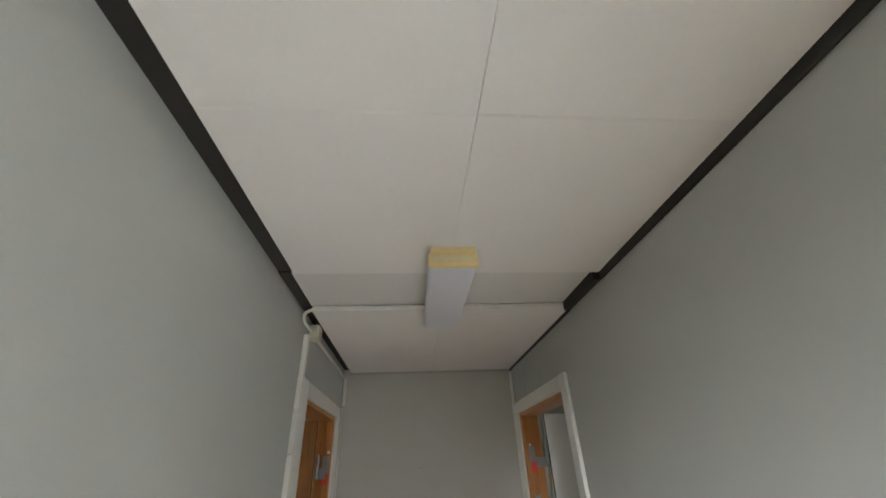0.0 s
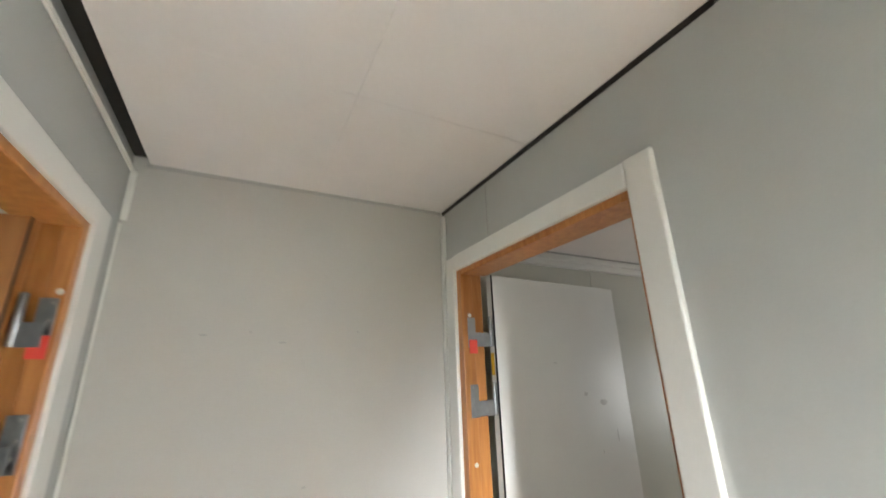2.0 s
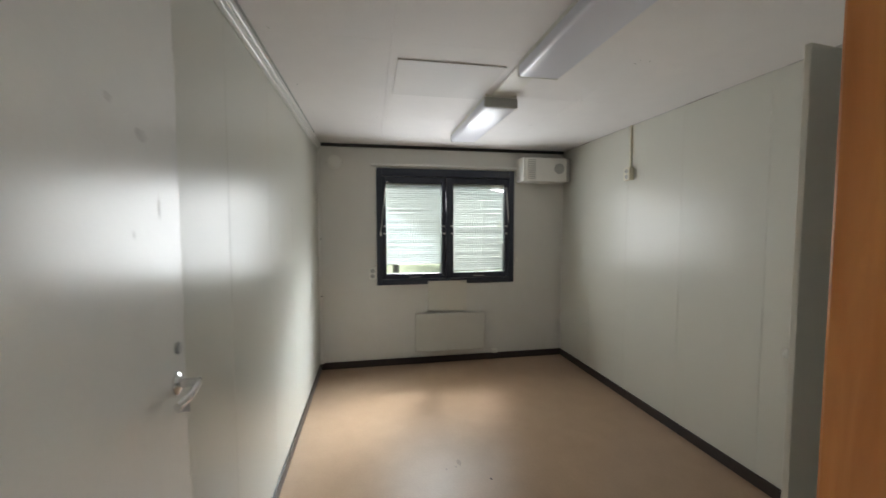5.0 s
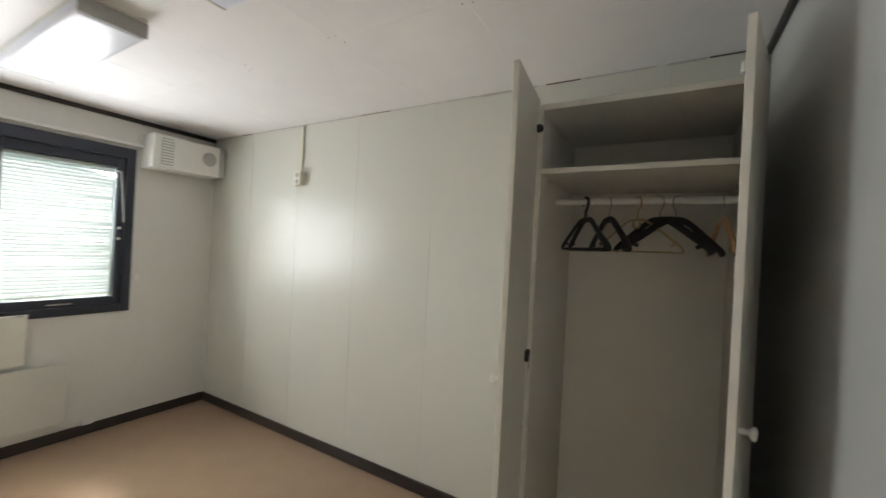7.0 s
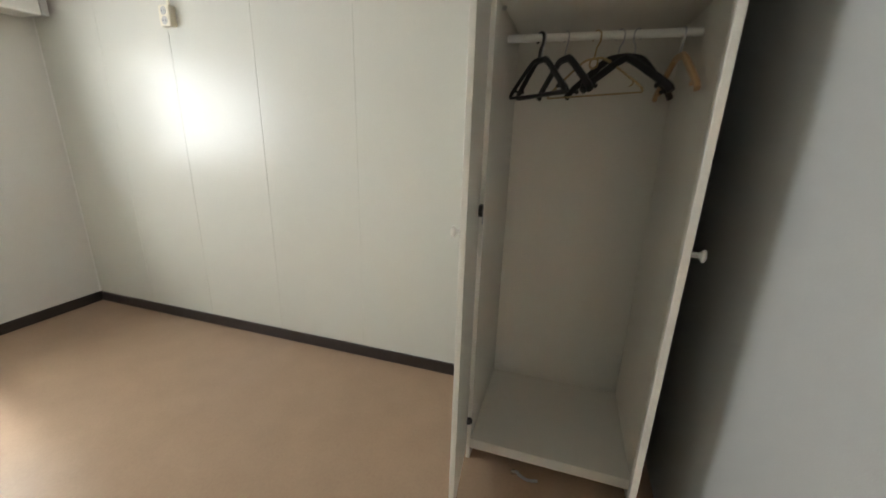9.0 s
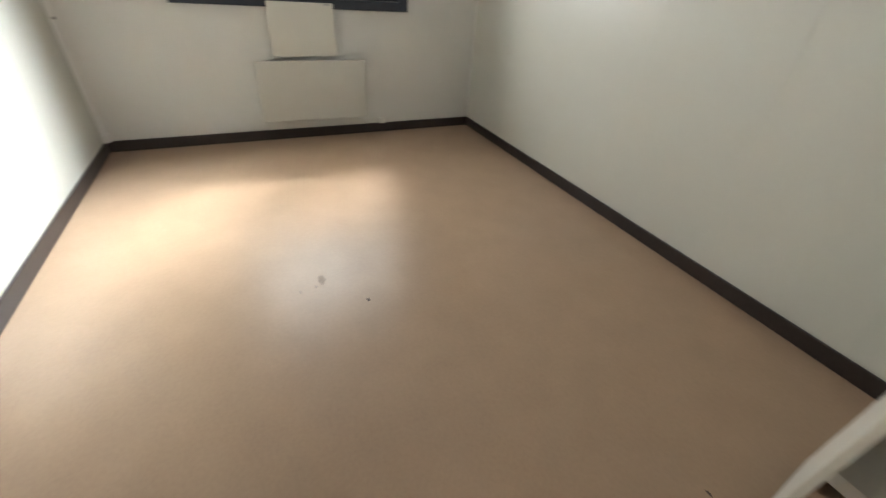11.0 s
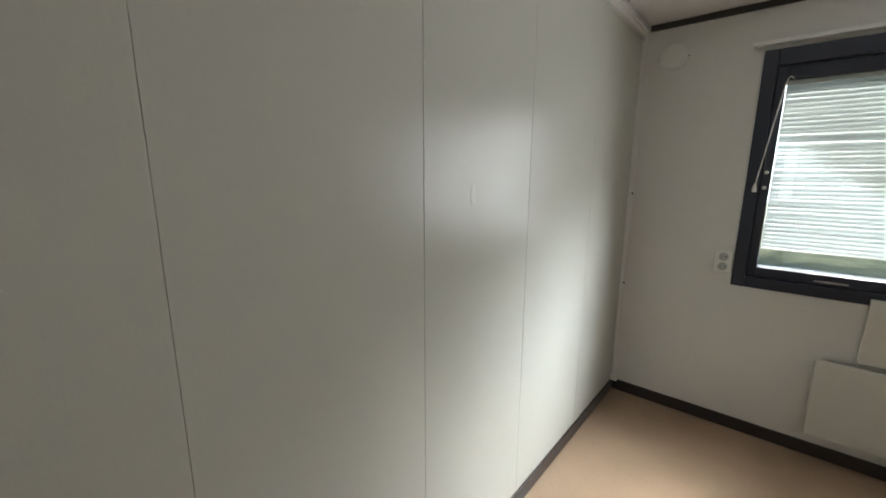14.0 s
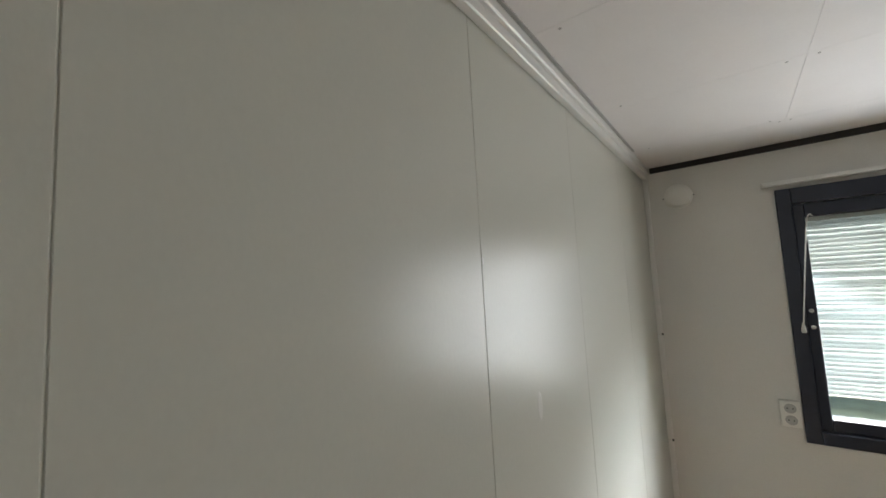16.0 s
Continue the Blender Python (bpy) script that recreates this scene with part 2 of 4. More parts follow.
def thing(name, base, label, category, group="", kind=""):
    ob = new(name)
    ob.empty_display_size = 0.1
    ob.location = base
    ORIGIN[ob.name] = Vector(base)
    return tagged(ob, label, category, group, kind)


def part(name, bm, mat, parent, label="", smooth=False, kind=""):
    o = ORIGIN[parent.name]
    bm.transform(Matrix.Translation(-o))
    ob = new(name, mesh_of(name, bm, mat, smooth))
    ob.parent = parent
    ORIGIN[ob.name] = o
    return tagged(ob, label, kind=kind)


def solid(name, bm, mat, label, category, kind="", smooth=False, group=""):
    """A thing that is one mesh; its origin is put at its base."""
    lo = Vector([min(v.co[i] for v in bm.verts) for i in range(3)])
    hi = Vector([max(v.co[i] for v in bm.verts) for i in range(3)])
    base = Vector(((lo.x + hi.x) / 2, (lo.y + hi.y) / 2, lo.z))
    bm.transform(Matrix.Translation(-base))
    ob = new(name, mesh_of(name, bm, mat, smooth))
    ob.location = base
    ORIGIN[ob.name] = base
    return tagged(ob, label, category, group, kind)


# ---- the plan ----
HX0, HX1, HY0, YN, HZ = 0.738, 1.75, 0.2, 4.60, 2.325      # hall
RX0, RX1, RY0, RZ = 1.84, 5.49, 2.072, 2.196               # room
DY0, DY1, DZ = 3.762, 4.504, 2.050                        # door opening to the room, inside the casing
LY0, LY1 = 3.747, 4.40                                    # door opening across the hall
WY0, WY1, WZ0, WZ1 = 2.627, 4.046, 0.818, 1.974             # window

# setting: floor, ground
solid("floor", box(-2.4, 5.6, HY0, 4.75, -0.12, 0.0), VINYL, "glossy pinkish tan sheet vinyl floor with scuffs", "floor", "structure")
solid("ground", box(-400, 400, -400, 400, -0.9, -0.5), GRASS, "sunlit mown grass yard outside the window", "ground", "structure")

# hall walls
bm = box(RX0 - 0.09, RX0, HY0, DY0, 0, 2.5)
block(bm, RX0 - 0.09, RX0, DY1, YN, 0, 2.5)
block(bm, RX0 - 0.09, RX0, DY0, DY1, DZ, 2.5)
solid("wall_partition", bm, HALL_PAINT, "grey painted partition wall with a door opening", "wall", "structure")
bm = box(0.64, HX0, HY0, LY0, 0, 2.5)
block(bm, 0.64, HX0, LY1, YN, 0, 2.5)
block(bm, 0.64, HX0, LY0, LY1, DZ, 2.5)
solid("wall_hall_west", bm, HALL_PAINT, "smooth grey painted hall wall with a door opening", "wall", "structure")
solid("wall_hall_end", box(-2.4, RX0, YN, 4.75, 0, 2.5), END_PAINT, "plain warm grey wall closing the hall", "wall", "structure")
bm = box(0.64, 0.79, HY0 - 0.12, HY0, 0, 2.5)
block(bm, 1.66, 1.84, HY0 - 0.12, HY0, 0, 2.5)
block(bm, 0.79, 1.66, HY0 - 0.12, HY0, 2.1, 2.5)
solid("wall_hall_entrance", bm, HALL_PAINT, "grey painted wall around the open entrance", "wall", "structure")

# room walls
north = solid("wall_north", box(RX0, 5.49, YN + 0.0015, 4.75, 0, 2.5), ROOM_PAINT, "cream glossy panelled wall with vertical joints", "wall", "structure")
south = solid("wall_south", box(RX0, 5.49, 1.95, RY0 - 0.0015, 0, 2.5), ROOM_PAINT, "cream panelled wall behind the wardrobe", "wall", "structure")
bm = box(5.49, 5.60, 1.95, WY0 + 0.03, 0, 2.5)
block(bm, 5.49, 5.60, WY1 - 0.03, 4.75, 0, 2.5)
block(bm, 5.49, 5.60, WY0 + 0.03, WY1 - 0.03, 0, WZ0 + 0.03)
block(bm, 5.49, 5.60, WY0 + 0.03, WY1 - 0.03, WZ1 - 0.03, 2.5)
solid("wall_window", bm, WINDOW_WALL, "light grey painted window wall with slight texture", "wall", "structure")

# side room across the hall; its window opening is assumed and out of view
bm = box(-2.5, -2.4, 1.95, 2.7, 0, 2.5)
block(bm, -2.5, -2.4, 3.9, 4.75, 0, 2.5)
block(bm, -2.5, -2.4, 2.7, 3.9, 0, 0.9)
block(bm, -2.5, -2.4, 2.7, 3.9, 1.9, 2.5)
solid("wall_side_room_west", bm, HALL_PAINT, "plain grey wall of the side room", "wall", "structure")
solid("wall_side_room_south", box(-2.5, 0.64, 1.85, 1.95, 0, 2.5), HALL_PAINT, "plain grey wall of the side room", "wall", "structure")
solid("ceiling_side_room", box(-2.4, 0.64, 1.95, YN, HZ, HZ + 0.1), CEIL_PAINT, "plain white side room ceiling", "ceiling", "structure")

# hall ceiling: boards with a long joint, a grey recessed strip, a lower part beyond it
bm = bmesh.new()
JX = 1.256
for x0, x1 in ((HX0 + 0.050, JX - 0.0005), (JX + 0.0005, HX1 - 0.008)):
    for y0, y1 in ((HY0, 1.42), (1.4208, 2.640), (2.641, 3.262)):
        block(bm, x0, x1, y0, y1, HZ, HZ + 0.02)
    for y0, y1 in ((3.545, 4.050), (4.0508, YN)):
        block(bm, x0 - (0.008 if x0 < 1 else 0), x1 + (0.003 if x1 > 1.5 else 0), y0, y1, HZ - 0.012, HZ + 0.02)
block(bm, HX0, HX1, HY0, YN, HZ + 0.022, HZ + 0.1)
solid("ceiling_hall", bm, CEIL_PAINT, "white ceiling boards with a thin centre joint", "ceiling", "structure")
solid("ceiling_strip", box(HX0 + 0.040, HX1 - 0.03, 3.264, 3.543, HZ + 0.006, HZ + 0.02), CEIL_GREY, "greyer recessed ceiling board beside the lamp", "ceiling", "structure")
solid("trim_ceiling_bead", tube([(HX0 + 0.045, 3.536, HZ - 0.004), (1.185, 3.538, HZ - 0.003)], 0.005), WHITE, "white bead along the ceiling joint", "trim", "structure")
solid("trim_ceiling_bead", tube([(1.327, 3.538, HZ - 0.003), (HX1 - 0.03, 3.536, HZ - 0.004)], 0.005), WHITE, "white bead along the ceiling joint", "trim", "structure")
for x0, x1, y0, y1, low in ((HX0 + 0.001, HX0 + 0.048, HY0, 3.262, -0.010), (HX0 + 0.001, HX0 + 0.040, 3.264, 4.598, -0.006), (HX1 - 0.0075, HX1 - 0.001, HY0, 3.262, 0.026),
                            (HX1 - 0.028, HX1 - 0.001, 3.264, 3.544, 0.024), (HX1 - 0.0045, HX1 - 0.001, 3.546, 4.598, 0.026)):
    solid("trim_black_gap_strip", box(x0, x1, y0, y1, HZ - low, HZ + 0.015, 0.001), BLACK, "black strip in the gap between wall and ceiling", "trim", "structure")
solid("trim_end_gap", box(HX0 + 0.036, HX1 - 0.012, YN - 0.004, YN - 0.0005, HZ - 0.024, HZ - 0.0125), GREYPL, "thin grey joint over the end wall", "trim", "structure")

# room ceiling: boards on a grid, slightly sloping last strip at the window wall
bm = bmesh.new()
xs = [RX0, 2.16, 2.75, 3.33, 3.92, 4.51, 5.10]
ys = [RY0, 2.81, 4.010, YN - 0.012]
for i in range(len(xs) - 1):
    for j in range(3):
        block(bm, xs[i] + 0.0006, xs[i + 1] - 0.0006, ys[j] + 0.0006, ys[j + 1] - 0.0006, RZ, RZ + 0.012)
vs = [bm.verts.new(p) for p in ((5.101, RY0, RZ), (5.101, YN - 0.013, RZ), (5.49, YN - 0.013, RZ + 0.0), (5.49, RY0, RZ + 0.0))]
vs2 = [bm.verts.new((v.co.x, v.co.y, v.co.z + 0.012)) for v in vs]
bm.faces.new(vs)
bm.faces.new(vs2)
for k in range(4):
    bm.faces.new((vs[k], vs[(k + 1) % 4], vs2[(k + 1) % 4], vs2[k]))
block(bm, RX0, 5.49, RY0, YN, RZ + 0.014, RZ + 0.1)
solid("ceiling_room", bm, CEIL_PAINT, "white ceiling boards with fine joints and screws", "ceiling", "structure")
for x0, x1, y0, y1 in ((5.472, 5.4895, RY0 + 0.001, YN - 0.04), (RX0 + 0.0005, RX0 + 0.016, RY0 + 0.001, YN - 0.04)):
    solid("trim_black_room_strip", box(x0, x1, y0, y1, RZ - 0.030, RZ - 0.001, 0.001), BLACK, "black strip between wall and ceiling", "trim", "structure")
# shadow line beside the moulding, put in as a thin grey strip
solid("trim_ceiling_shadow_line", box(RX0 + 0.02, 5.06, YN - 0.044, YN - 0.036, RZ - 0.006, RZ - 0.0005), GREYPL, "thin grey strip drawn as the shadow line beside the moulding", "trim", "structure")
# white two-step moulding along the panelled wall
bm = box(RX0 + 0.017, 5.471, YN - 0.036, YN - 0.0005, RZ - 0.032, RZ - 0.004, 0.004)
block(bm, RX0 + 0.017, 5.471, YN - 0.024, YN - 0.0005, RZ - 0.060, RZ - 0.030, 0.003)
solid("trim_ceiling_moulding", bm, WHITE, "white stepped moulding along the wall top", "trim", "structure")
solid("trim_ceiling_patch", box(3.50, 3.99, 3.43, 3.97, RZ - 0.006, RZ - 0.0005, 0.001), CEIL_GREY, "greyish patch board fixed on the ceiling", "ceiling panel", "structure")

# uneven joint of ceiling and wardrobe wall, its shadow line put in as dark strips
rng = random.Random(4)
x = RX0 + 0.02
while x < 5.2:
    w = rng.uniform(0.12, 0.34)
    d = rng.uniform(0.002, 0.006) if x > 2.9 else rng.uniform(0.005, 0.011)
    solid("trim_joint_gap", box(x, min(x + w, 5.3), RY0 + 0.0005, RY0 + 0.004, RZ - d, RZ - 0.0003), DIRT_SHADE if rng.random() < 0.5 else GREYPL, "dark strip drawn as the shadowed uneven gap along the ceiling edge", "trim", "structure")
    x += w + rng.uniform(0.004, 0.05)

# skirtings
def skirting(x0, x1, y0, y1):
    solid("baseboard", box(x0, x1, y0, y1, 0.0005, 0.070, 0.004, 2), SKIRT, "dark brown low plastic skirting board", "baseboard", "structure")


skirting(2.6, 5.474, YN - 0.012, YN - 0.0005)
skirting(1.842, 2.6, YN - 0.012, YN - 0.0005)
skirting(2.552, 5.474, RY0 + 0.0005, RY0 + 0.012)
skirting(5.476, 5.4895, RY0 + 0.0005, YN - 0.0005)
skirting(HX0 + 0.0005, HX0 + 0.012, HY0, LY0 - 0.1)
skirting(HX1 - 0.012, HX1 - 0.0005, HY0, DY0 - 0.07)
skirting(HX0 + 0.014, HX1 - 0.014, YN - 0.012, YN - 0.0005)


# ---- doors ----
def hinge(parent, x, y, z, sx, sticker, jy, jx):
    """A lift-off hinge: leaf plate, frame plate on the jamb face jy round jx, arm, knuckle, screws; sx is the side of the door leaf."""
    h = part("hinge", lathe([(0.0065, -0.052), (0.0075, -0.050), (0.0075, 0.050), (0.0065, 0.052)], (x, y, z), "z", 12), STEEL, parent, "zinc steel door hinge", True)
    part("leaf_plate", box(*sorted((x + sx * 0.0078, x + sx * 0.0096)), y + 0.001, y + 0.020, z - 0.045, z + 0.050, 0.0005), STEEL, h)
    part("frame_plate", box(jx - 0.016, jx + 0.016, jy - 0.0025, jy - 0.0004, z - 0.056, z + 0.045, 0.0008), STEEL, h)
    part("arm", box(*sorted((jx - sx * 0.01, x)), min(jy, y) - 0.004, min(jy, y) - 0.0027, z - 0.053, z - 0.006), STEEL, h)
    for dz in (-0.03, 0.0, 0.035):
        part("screw", lathe([(0.0035, 0), (0.003, 0.0012)], (jx - sx * 0.006, jy - 0.0025, z + dz), "-y", 8), GREYPL, h)
    for dz in (-0.03, 0.03):
        part("screw", lathe([(0.0035, 0), (0.003, 0.0012)], (x + sx * 0.0078, y + 0.012, z + dz), "-x" if sx > 0 else "x", 8), GREYPL, h)
    if sticker:
        part("sticker", box(jx - 0.014, jx + 0.017, jy - 0.0065, jy - 0.0042, z - 0.075, z - 0.030), RED, h, "red paper sticker")
    return h


def door_frame(name, wx0, wx1, y0, y1, hall_x, out, cas, label):
    """Pine frame through a wall, white casing on the hall side. out: the way the hall lies."""
    f = thing(name, ((wx0 + wx1) / 2, (y0 + y1) / 2, 0), label, "door frame", kind="structure")
    a, c = wx0 - 0.003, wx1 + 0.006
    part("jamb", box(a, c, y0, y0 + 0.016, 0, DZ, 0.003, 2), FRAME_WOOD, f)
    ja, jc = (a, a + 0.045) if out < 0 else (c - 0.034, c)
    far = part("jamb", box(ja, jc, y1 - 0.034, y1, 0, DZ, 0.003, 2), FRAME_WOOD, f)
    ra, rc = (jc + 0.0003, c) if out < 0 else (a, ja - 0.0003)
    part("jamb_rebate", box(ra, rc, y1 - 0.008, y1, 0, DZ, 0.001), FRAME_WOOD, f)
    part("head", box(a, c, y0 + 0.0165, y1 - 0.0345, DZ - 0.022, DZ, 0.003, 2), FRAME_WOOD, f)
    x0, x1 = sorted((hall_x + out * 0.0005, hall_x + out * 0.016))
    part("casing", box(x0, x1, y0 - cas, y0 + 0.004, 0.0, DZ + 0.056, 0.004, 2), WHITE, f, "white painted casing board")
    part("casing", box(x0, x1, y1 - 0.004, min(y1 + cas, YN - 0.03), 0.0, DZ + 0.050, 0.004, 2), WHITE, f, "white painted casing board")
    part("casing", box(x0, x1, y0 + 0.005, y1 - 0.005, DZ - 0.004, DZ + 0.054, 0.004, 2), WHITE, f, "white painted casing board")
    for z in (1.885, 1.42, 0.62):
        part("screw_cap", lathe([(0.007, 0), (0.006, 0.0025)], ((ja + jc) / 2 + 0.006, y1 - 0.034, z), "-y", 12), PLASTIC, f, "white plastic screw cap")
    return f, far


frame_r, _ = door_frame("door_frame_1", HX1, RX0, DY0, DY1, HX1, -1, 0.058, "orange pine door frame with white casing")
frame_l, _ = door_frame("door_frame_2", 0.64, HX0, LY0, LY1, HX0, 1, 0.088, "orange pine door frame with wide white casing")

# room door, open into the room along the panelled wall
door = thing("door_1", (1.868, 4.480, 0.0), "white laminate door standing open against the wall", "door", kind="structure")
part("leaf", box(1.872, 2.560, 4.461, 4.499, 0.012, 2.034, 0.0025, 2), DOOR_WHITE, door)
part("edge_gasket", box(1.8702, 1.8718, 4.4615, 4.470, 0.012, 2.034), RUBBER, door, "black rubber edge seal")
part("edge_label", box(1.8700, 1.8716, 4.477, 4.493, 1.684, 1.758), YELLOW, door, "small yellow label on the door edge")
hinge(door, 1.862, 4.476, 1.832, 1, True, DY1 - 0.027, 1.780)
hinge(door, 1.862, 4.476, 1.612, 1, False, DY1 - 0.027, 1.780)
hinge(door, 1.862, 4.476, 0.30, 1, False, DY1 - 0.027, 1.780)
part("keyhole", lathe([(0.013, 0), (0.013, 0.003), (0.011, 0.006), (0.004, 0.007)], (2.515, 4.461, 1.148), "-y", 16), GREYPL, door, "oval steel lock cylinder", True)
hd = part("handle", lathe([(0.024, 0), (0.024, 0.004), (0.020, 0.007), (0.010, 0.009), (0.009, 0.040), (0.010, 0.044)], (2.505, 4.461, 1.075), "-y", 20), CHROME, door, "chrome lever handle", True)
part("lever", tube(smooth_line([(2.505, 4.421, 1.075), (2.485, 4.415, 1.075), (2.435, 4.413, 1.073), (2.390, 4.419, 1.071)]), 0.0085, flat=0.8), CHROME, hd, "", True)
part("key", box(2.5035, 2.5065, 4.438, 4.4605, 1.012, 1.032), STEEL, hd, "small steel key below the handle")
part("back_handle", tube(smooth_line([(2.505, 4.500, 1.075), (2.505, 4.530, 1.075), (2.46, 4.536, 1.073), (2.40, 4.534, 1.071)]), 0.008), CHROME, door, "chrome lever handle", True)
part("strike", box(2.5602, 2.5612, 4.470, 4.491, 0.99, 1.22), STEEL, door, "steel lock face plate")
door.rotation_euler = (0, 0, radians(3.0))

for x, z, w, h in ((2.40, 1.565, 0.030, 0.016), (2.30, 1.60, 0.014, 0.010), (2.46, 1.44, 0.005, 0.034), (2.36, 1.39, 0.004, 0.010), (2.15, 1.72, 0.016, 0.002), (2.02, 1.15, 0.003, 0.012)):
    bm = lathe([(1.0, 0.0), (0.7, 0.0004)], (0, 0, 0), "-y", 12)
    for v in bm.verts:
        r = 0.75 + 0.5 * noise.noise(Vector((v.co.x * 2 + x * 9, v.co.z * 2 + z * 7, 0)))
        v.co.x, v.co.y, v.co.z = x + v.co.x * w * r, 4.4609 + v.co.y, z + v.co.z * h * r
    part("scuff", bm, SMUDGE, door, "grey scuff on the door face")
door.rotation_euler = (0, 0, radians(4.4))

# brown door of the side room, open into it
door2 = thing("door_2", (0.683, 4.38, 0.0), "brown wooden door standing open in the side room", "door", kind="structure")
part("leaf", box(-0.017, 0.676, 4.325, 4.365, 0.012, 2.030, 0.0025, 2), DOOR_WOOD, door2)
part("edge_band", box(0.6762, 0.6780, 4.326, 4.364, 0.012, 2.030), FRAME_WOOD, door2, "lighter wooden door edge")
part("edge_gasket", box(0.6782, 0.6795, 4.3265, 4.334, 0.012, 2.030), RUBBER, door2, "black rubber edge seal")
hinge(door2, 0.690, 4.352, 1.825, -1, True, LY1 - 0.034, 0.725)
hinge(door2, 0.690, 4.352, 1.605, -1, False, LY1 - 0.034, 0.725)
part("handle", tube(smooth_line([(0.0, 4.3245, 1.045), (0.0, 4.285, 1.045), (0.05, 4.28, 1.043), (0.11, 4.283, 1.041)]), 0.008), CHROME, door2, "chrome lever handle", True)
door2.rotation_euler = (0, 0, radians(-6))


# ---- hall fittings ----
def strip_lamp(name, x0, x1, y0, y1, top, drop, label, cap, along="y", both=False):
    """A closed fluorescent fitting: base plate, lens cover, end cap with slots."""
    L = thing(name, ((x0 + x1) / 2, (y0 + y1) / 2, top), label, "ceiling lamp")
    if along == "y":
        part("base_plate", box(x0 + 0.006, x1 - 0.006, y0 + 0.01, y1, top - 0.016, top - 0.0005, 0.002), PLASTIC, L)
        part("cover", box(x0, x1, y0 + 0.022, y1, top - drop, top - 0.017, 0.014, 4), DIFFUSER, L, "ribbed milky lamp cover", True)
        c = part("end_cap", box(x0 - 0.003, x1 + 0.003, y0, y0 + 0.0215, top - drop - 0.002, top - 0.012, 0.010, 4), cap, L, "yellowed plastic end cap", True)
        part("cap_slot", box(x0 + 0.012, (x0 + x1) / 2 - 0.002, y0 - 0.001, y0 + 0.003, top - 0.038, top - 0.032), IVORY, c)
        part("cap_slot", box((x0 + x1) / 2 + 0.002, x1 - 0.012, y0 - 0.001, y0 + 0.003, top - 0.038, top - 0.032), IVORY, c)
        part("cap_lip", box(x0 + 0.004, x1 - 0.004, y0 - 0.006, y0 - 0.0005, top - 0.02, top - 0.001, 0.002), cap, c)
    else:
        part("base_plate", box(x0, x1, y0 + 0.006, y1 - 0.006, top - 0.016, top - 0.0005, 0.002), PLASTIC, L)
        part("cover", box(x0 + 0.012, x1 - 0.012, y0, y1, top - drop, top - 0.017, 0.016, 4), DIFFUSER, L, "ribbed milky lamp cover", True)
        for a, c in ((x0, x0 + 0.0115), (x1 - 0.0115, x1)):
            e = part("end_cap", box(a, c, y0 + 0.001, y1 - 0.001, top - drop + 0.002, top - 0.0165, 0.004, 2), cap, L, "grey plastic end cap", True)
    return L


strip_lamp("ceiling_lamp", 1.189, 1.323, 3.10, 3.64, HZ, 0.056, "white strip lamp with yellowed end cap, unlit", CREAM)

jb = thing("junction_box", (HX0 + 0.001, 3.722, 2.262), "ivory cable junction box under the hall ceiling", "junction box")
part("body", box(HX0 + 0.0005, HX0 + 0.035, 3.692, 3.752, 2.258, 2.312, 0.004, 2), IVORY, jb)
part("lid", box(HX0 + 0.0352, HX0 + 0.041, 3.694, 3.750, 2.260, 2.310, 0.003, 2), IVORY, jb)
part("screw", lathe([(0.004, 0), (0.003, 0.0015)], (HX0 + 0.041, 3.722, 2.285), "x", 8), STEEL, jb)
solid("cable", tube(smooth_line([(HX0 + 0.055, 3.537, 2.318), (HX0 + 0.022, 3.54, 2.304), (HX0 + 0.010, 3.58, 2.288), (HX0 + 0.011, 3.64, 2.285), (HX0 + 0.012, 3.693, 2.285)]), 0.006), PLASTIC, "white cable curving to the junction box", "cable", smooth=True)
for k, dz in enumerate((0.0, -0.009)):
    solid("cable", tube(smooth_line([(HX0 + 0.009, 3.753, 2.286 + dz), (HX0 + 0.006, 3.84, 2.290 + dz), (HX0 + 0.005, 4.20, 2.293 + dz), (HX0 + 0.005, 4.585, 2.289 + dz), (HX0 + 0.0065 + 0.008 * k, 4.594, 2.27), (HX0 + 0.0065 + 0.008 * k, 4.594, 2.13)]), 0.004), PLASTIC, "thin white cable clipped along the hall wall", "cable", smooth=True)
solid("cable", tube([(HX1 - 0.0022, 4.285, DZ + 0.056), (HX1 - 0.0022, 4.283, HZ - 0.027)], 0.0018, sides=6), GREYPL, "thin grey wire from ceiling to the door casing", "cable")
# trunking down the casing of the side-room door, in pieces
tk = thing("cable_trunking", (HX0 + 0.009, 3.648, 0.0), "white cable trunking in short lengths beside the door", "cable trunking")
for z0, z1, w in ((2.110, 2.255, 0.010), (1.99, 2.108, 0.015), (1.855, 1.988, 0.0145), (1.68, 1.853, 0.015), (1.10, 1.678, 0.0145), (0.60, 1.098, 0.015), (0.0, 0.598, 0.0145)):
    part("length", box(HX0 + 0.0005, HX0 + 0.018, 3.643 - w, 3.658, z0, z1, 0.003, 2), WHITE, tk)
solid("cable_conduit", box(1.735, 1.7495, 4.573, 4.599, 0.071, 2.290, 0.005, 2), WHITE, "white conduit upright in the hall corner", "conduit")
solid("cable", tube([(HX0 + 0.0045, 4.5955, 0.071), (HX0 + 0.0045, 4.5955, 2.12)], 0.0035), PLASTIC, "thin white cable down the hall corner", "cable", smooth=True)

# ---- window ----
win = thing("window_1", (5.49, (WY0 + WY1) / 2, WZ0), "dark blue two-light window with white venetian blinds", "window", kind="structure")


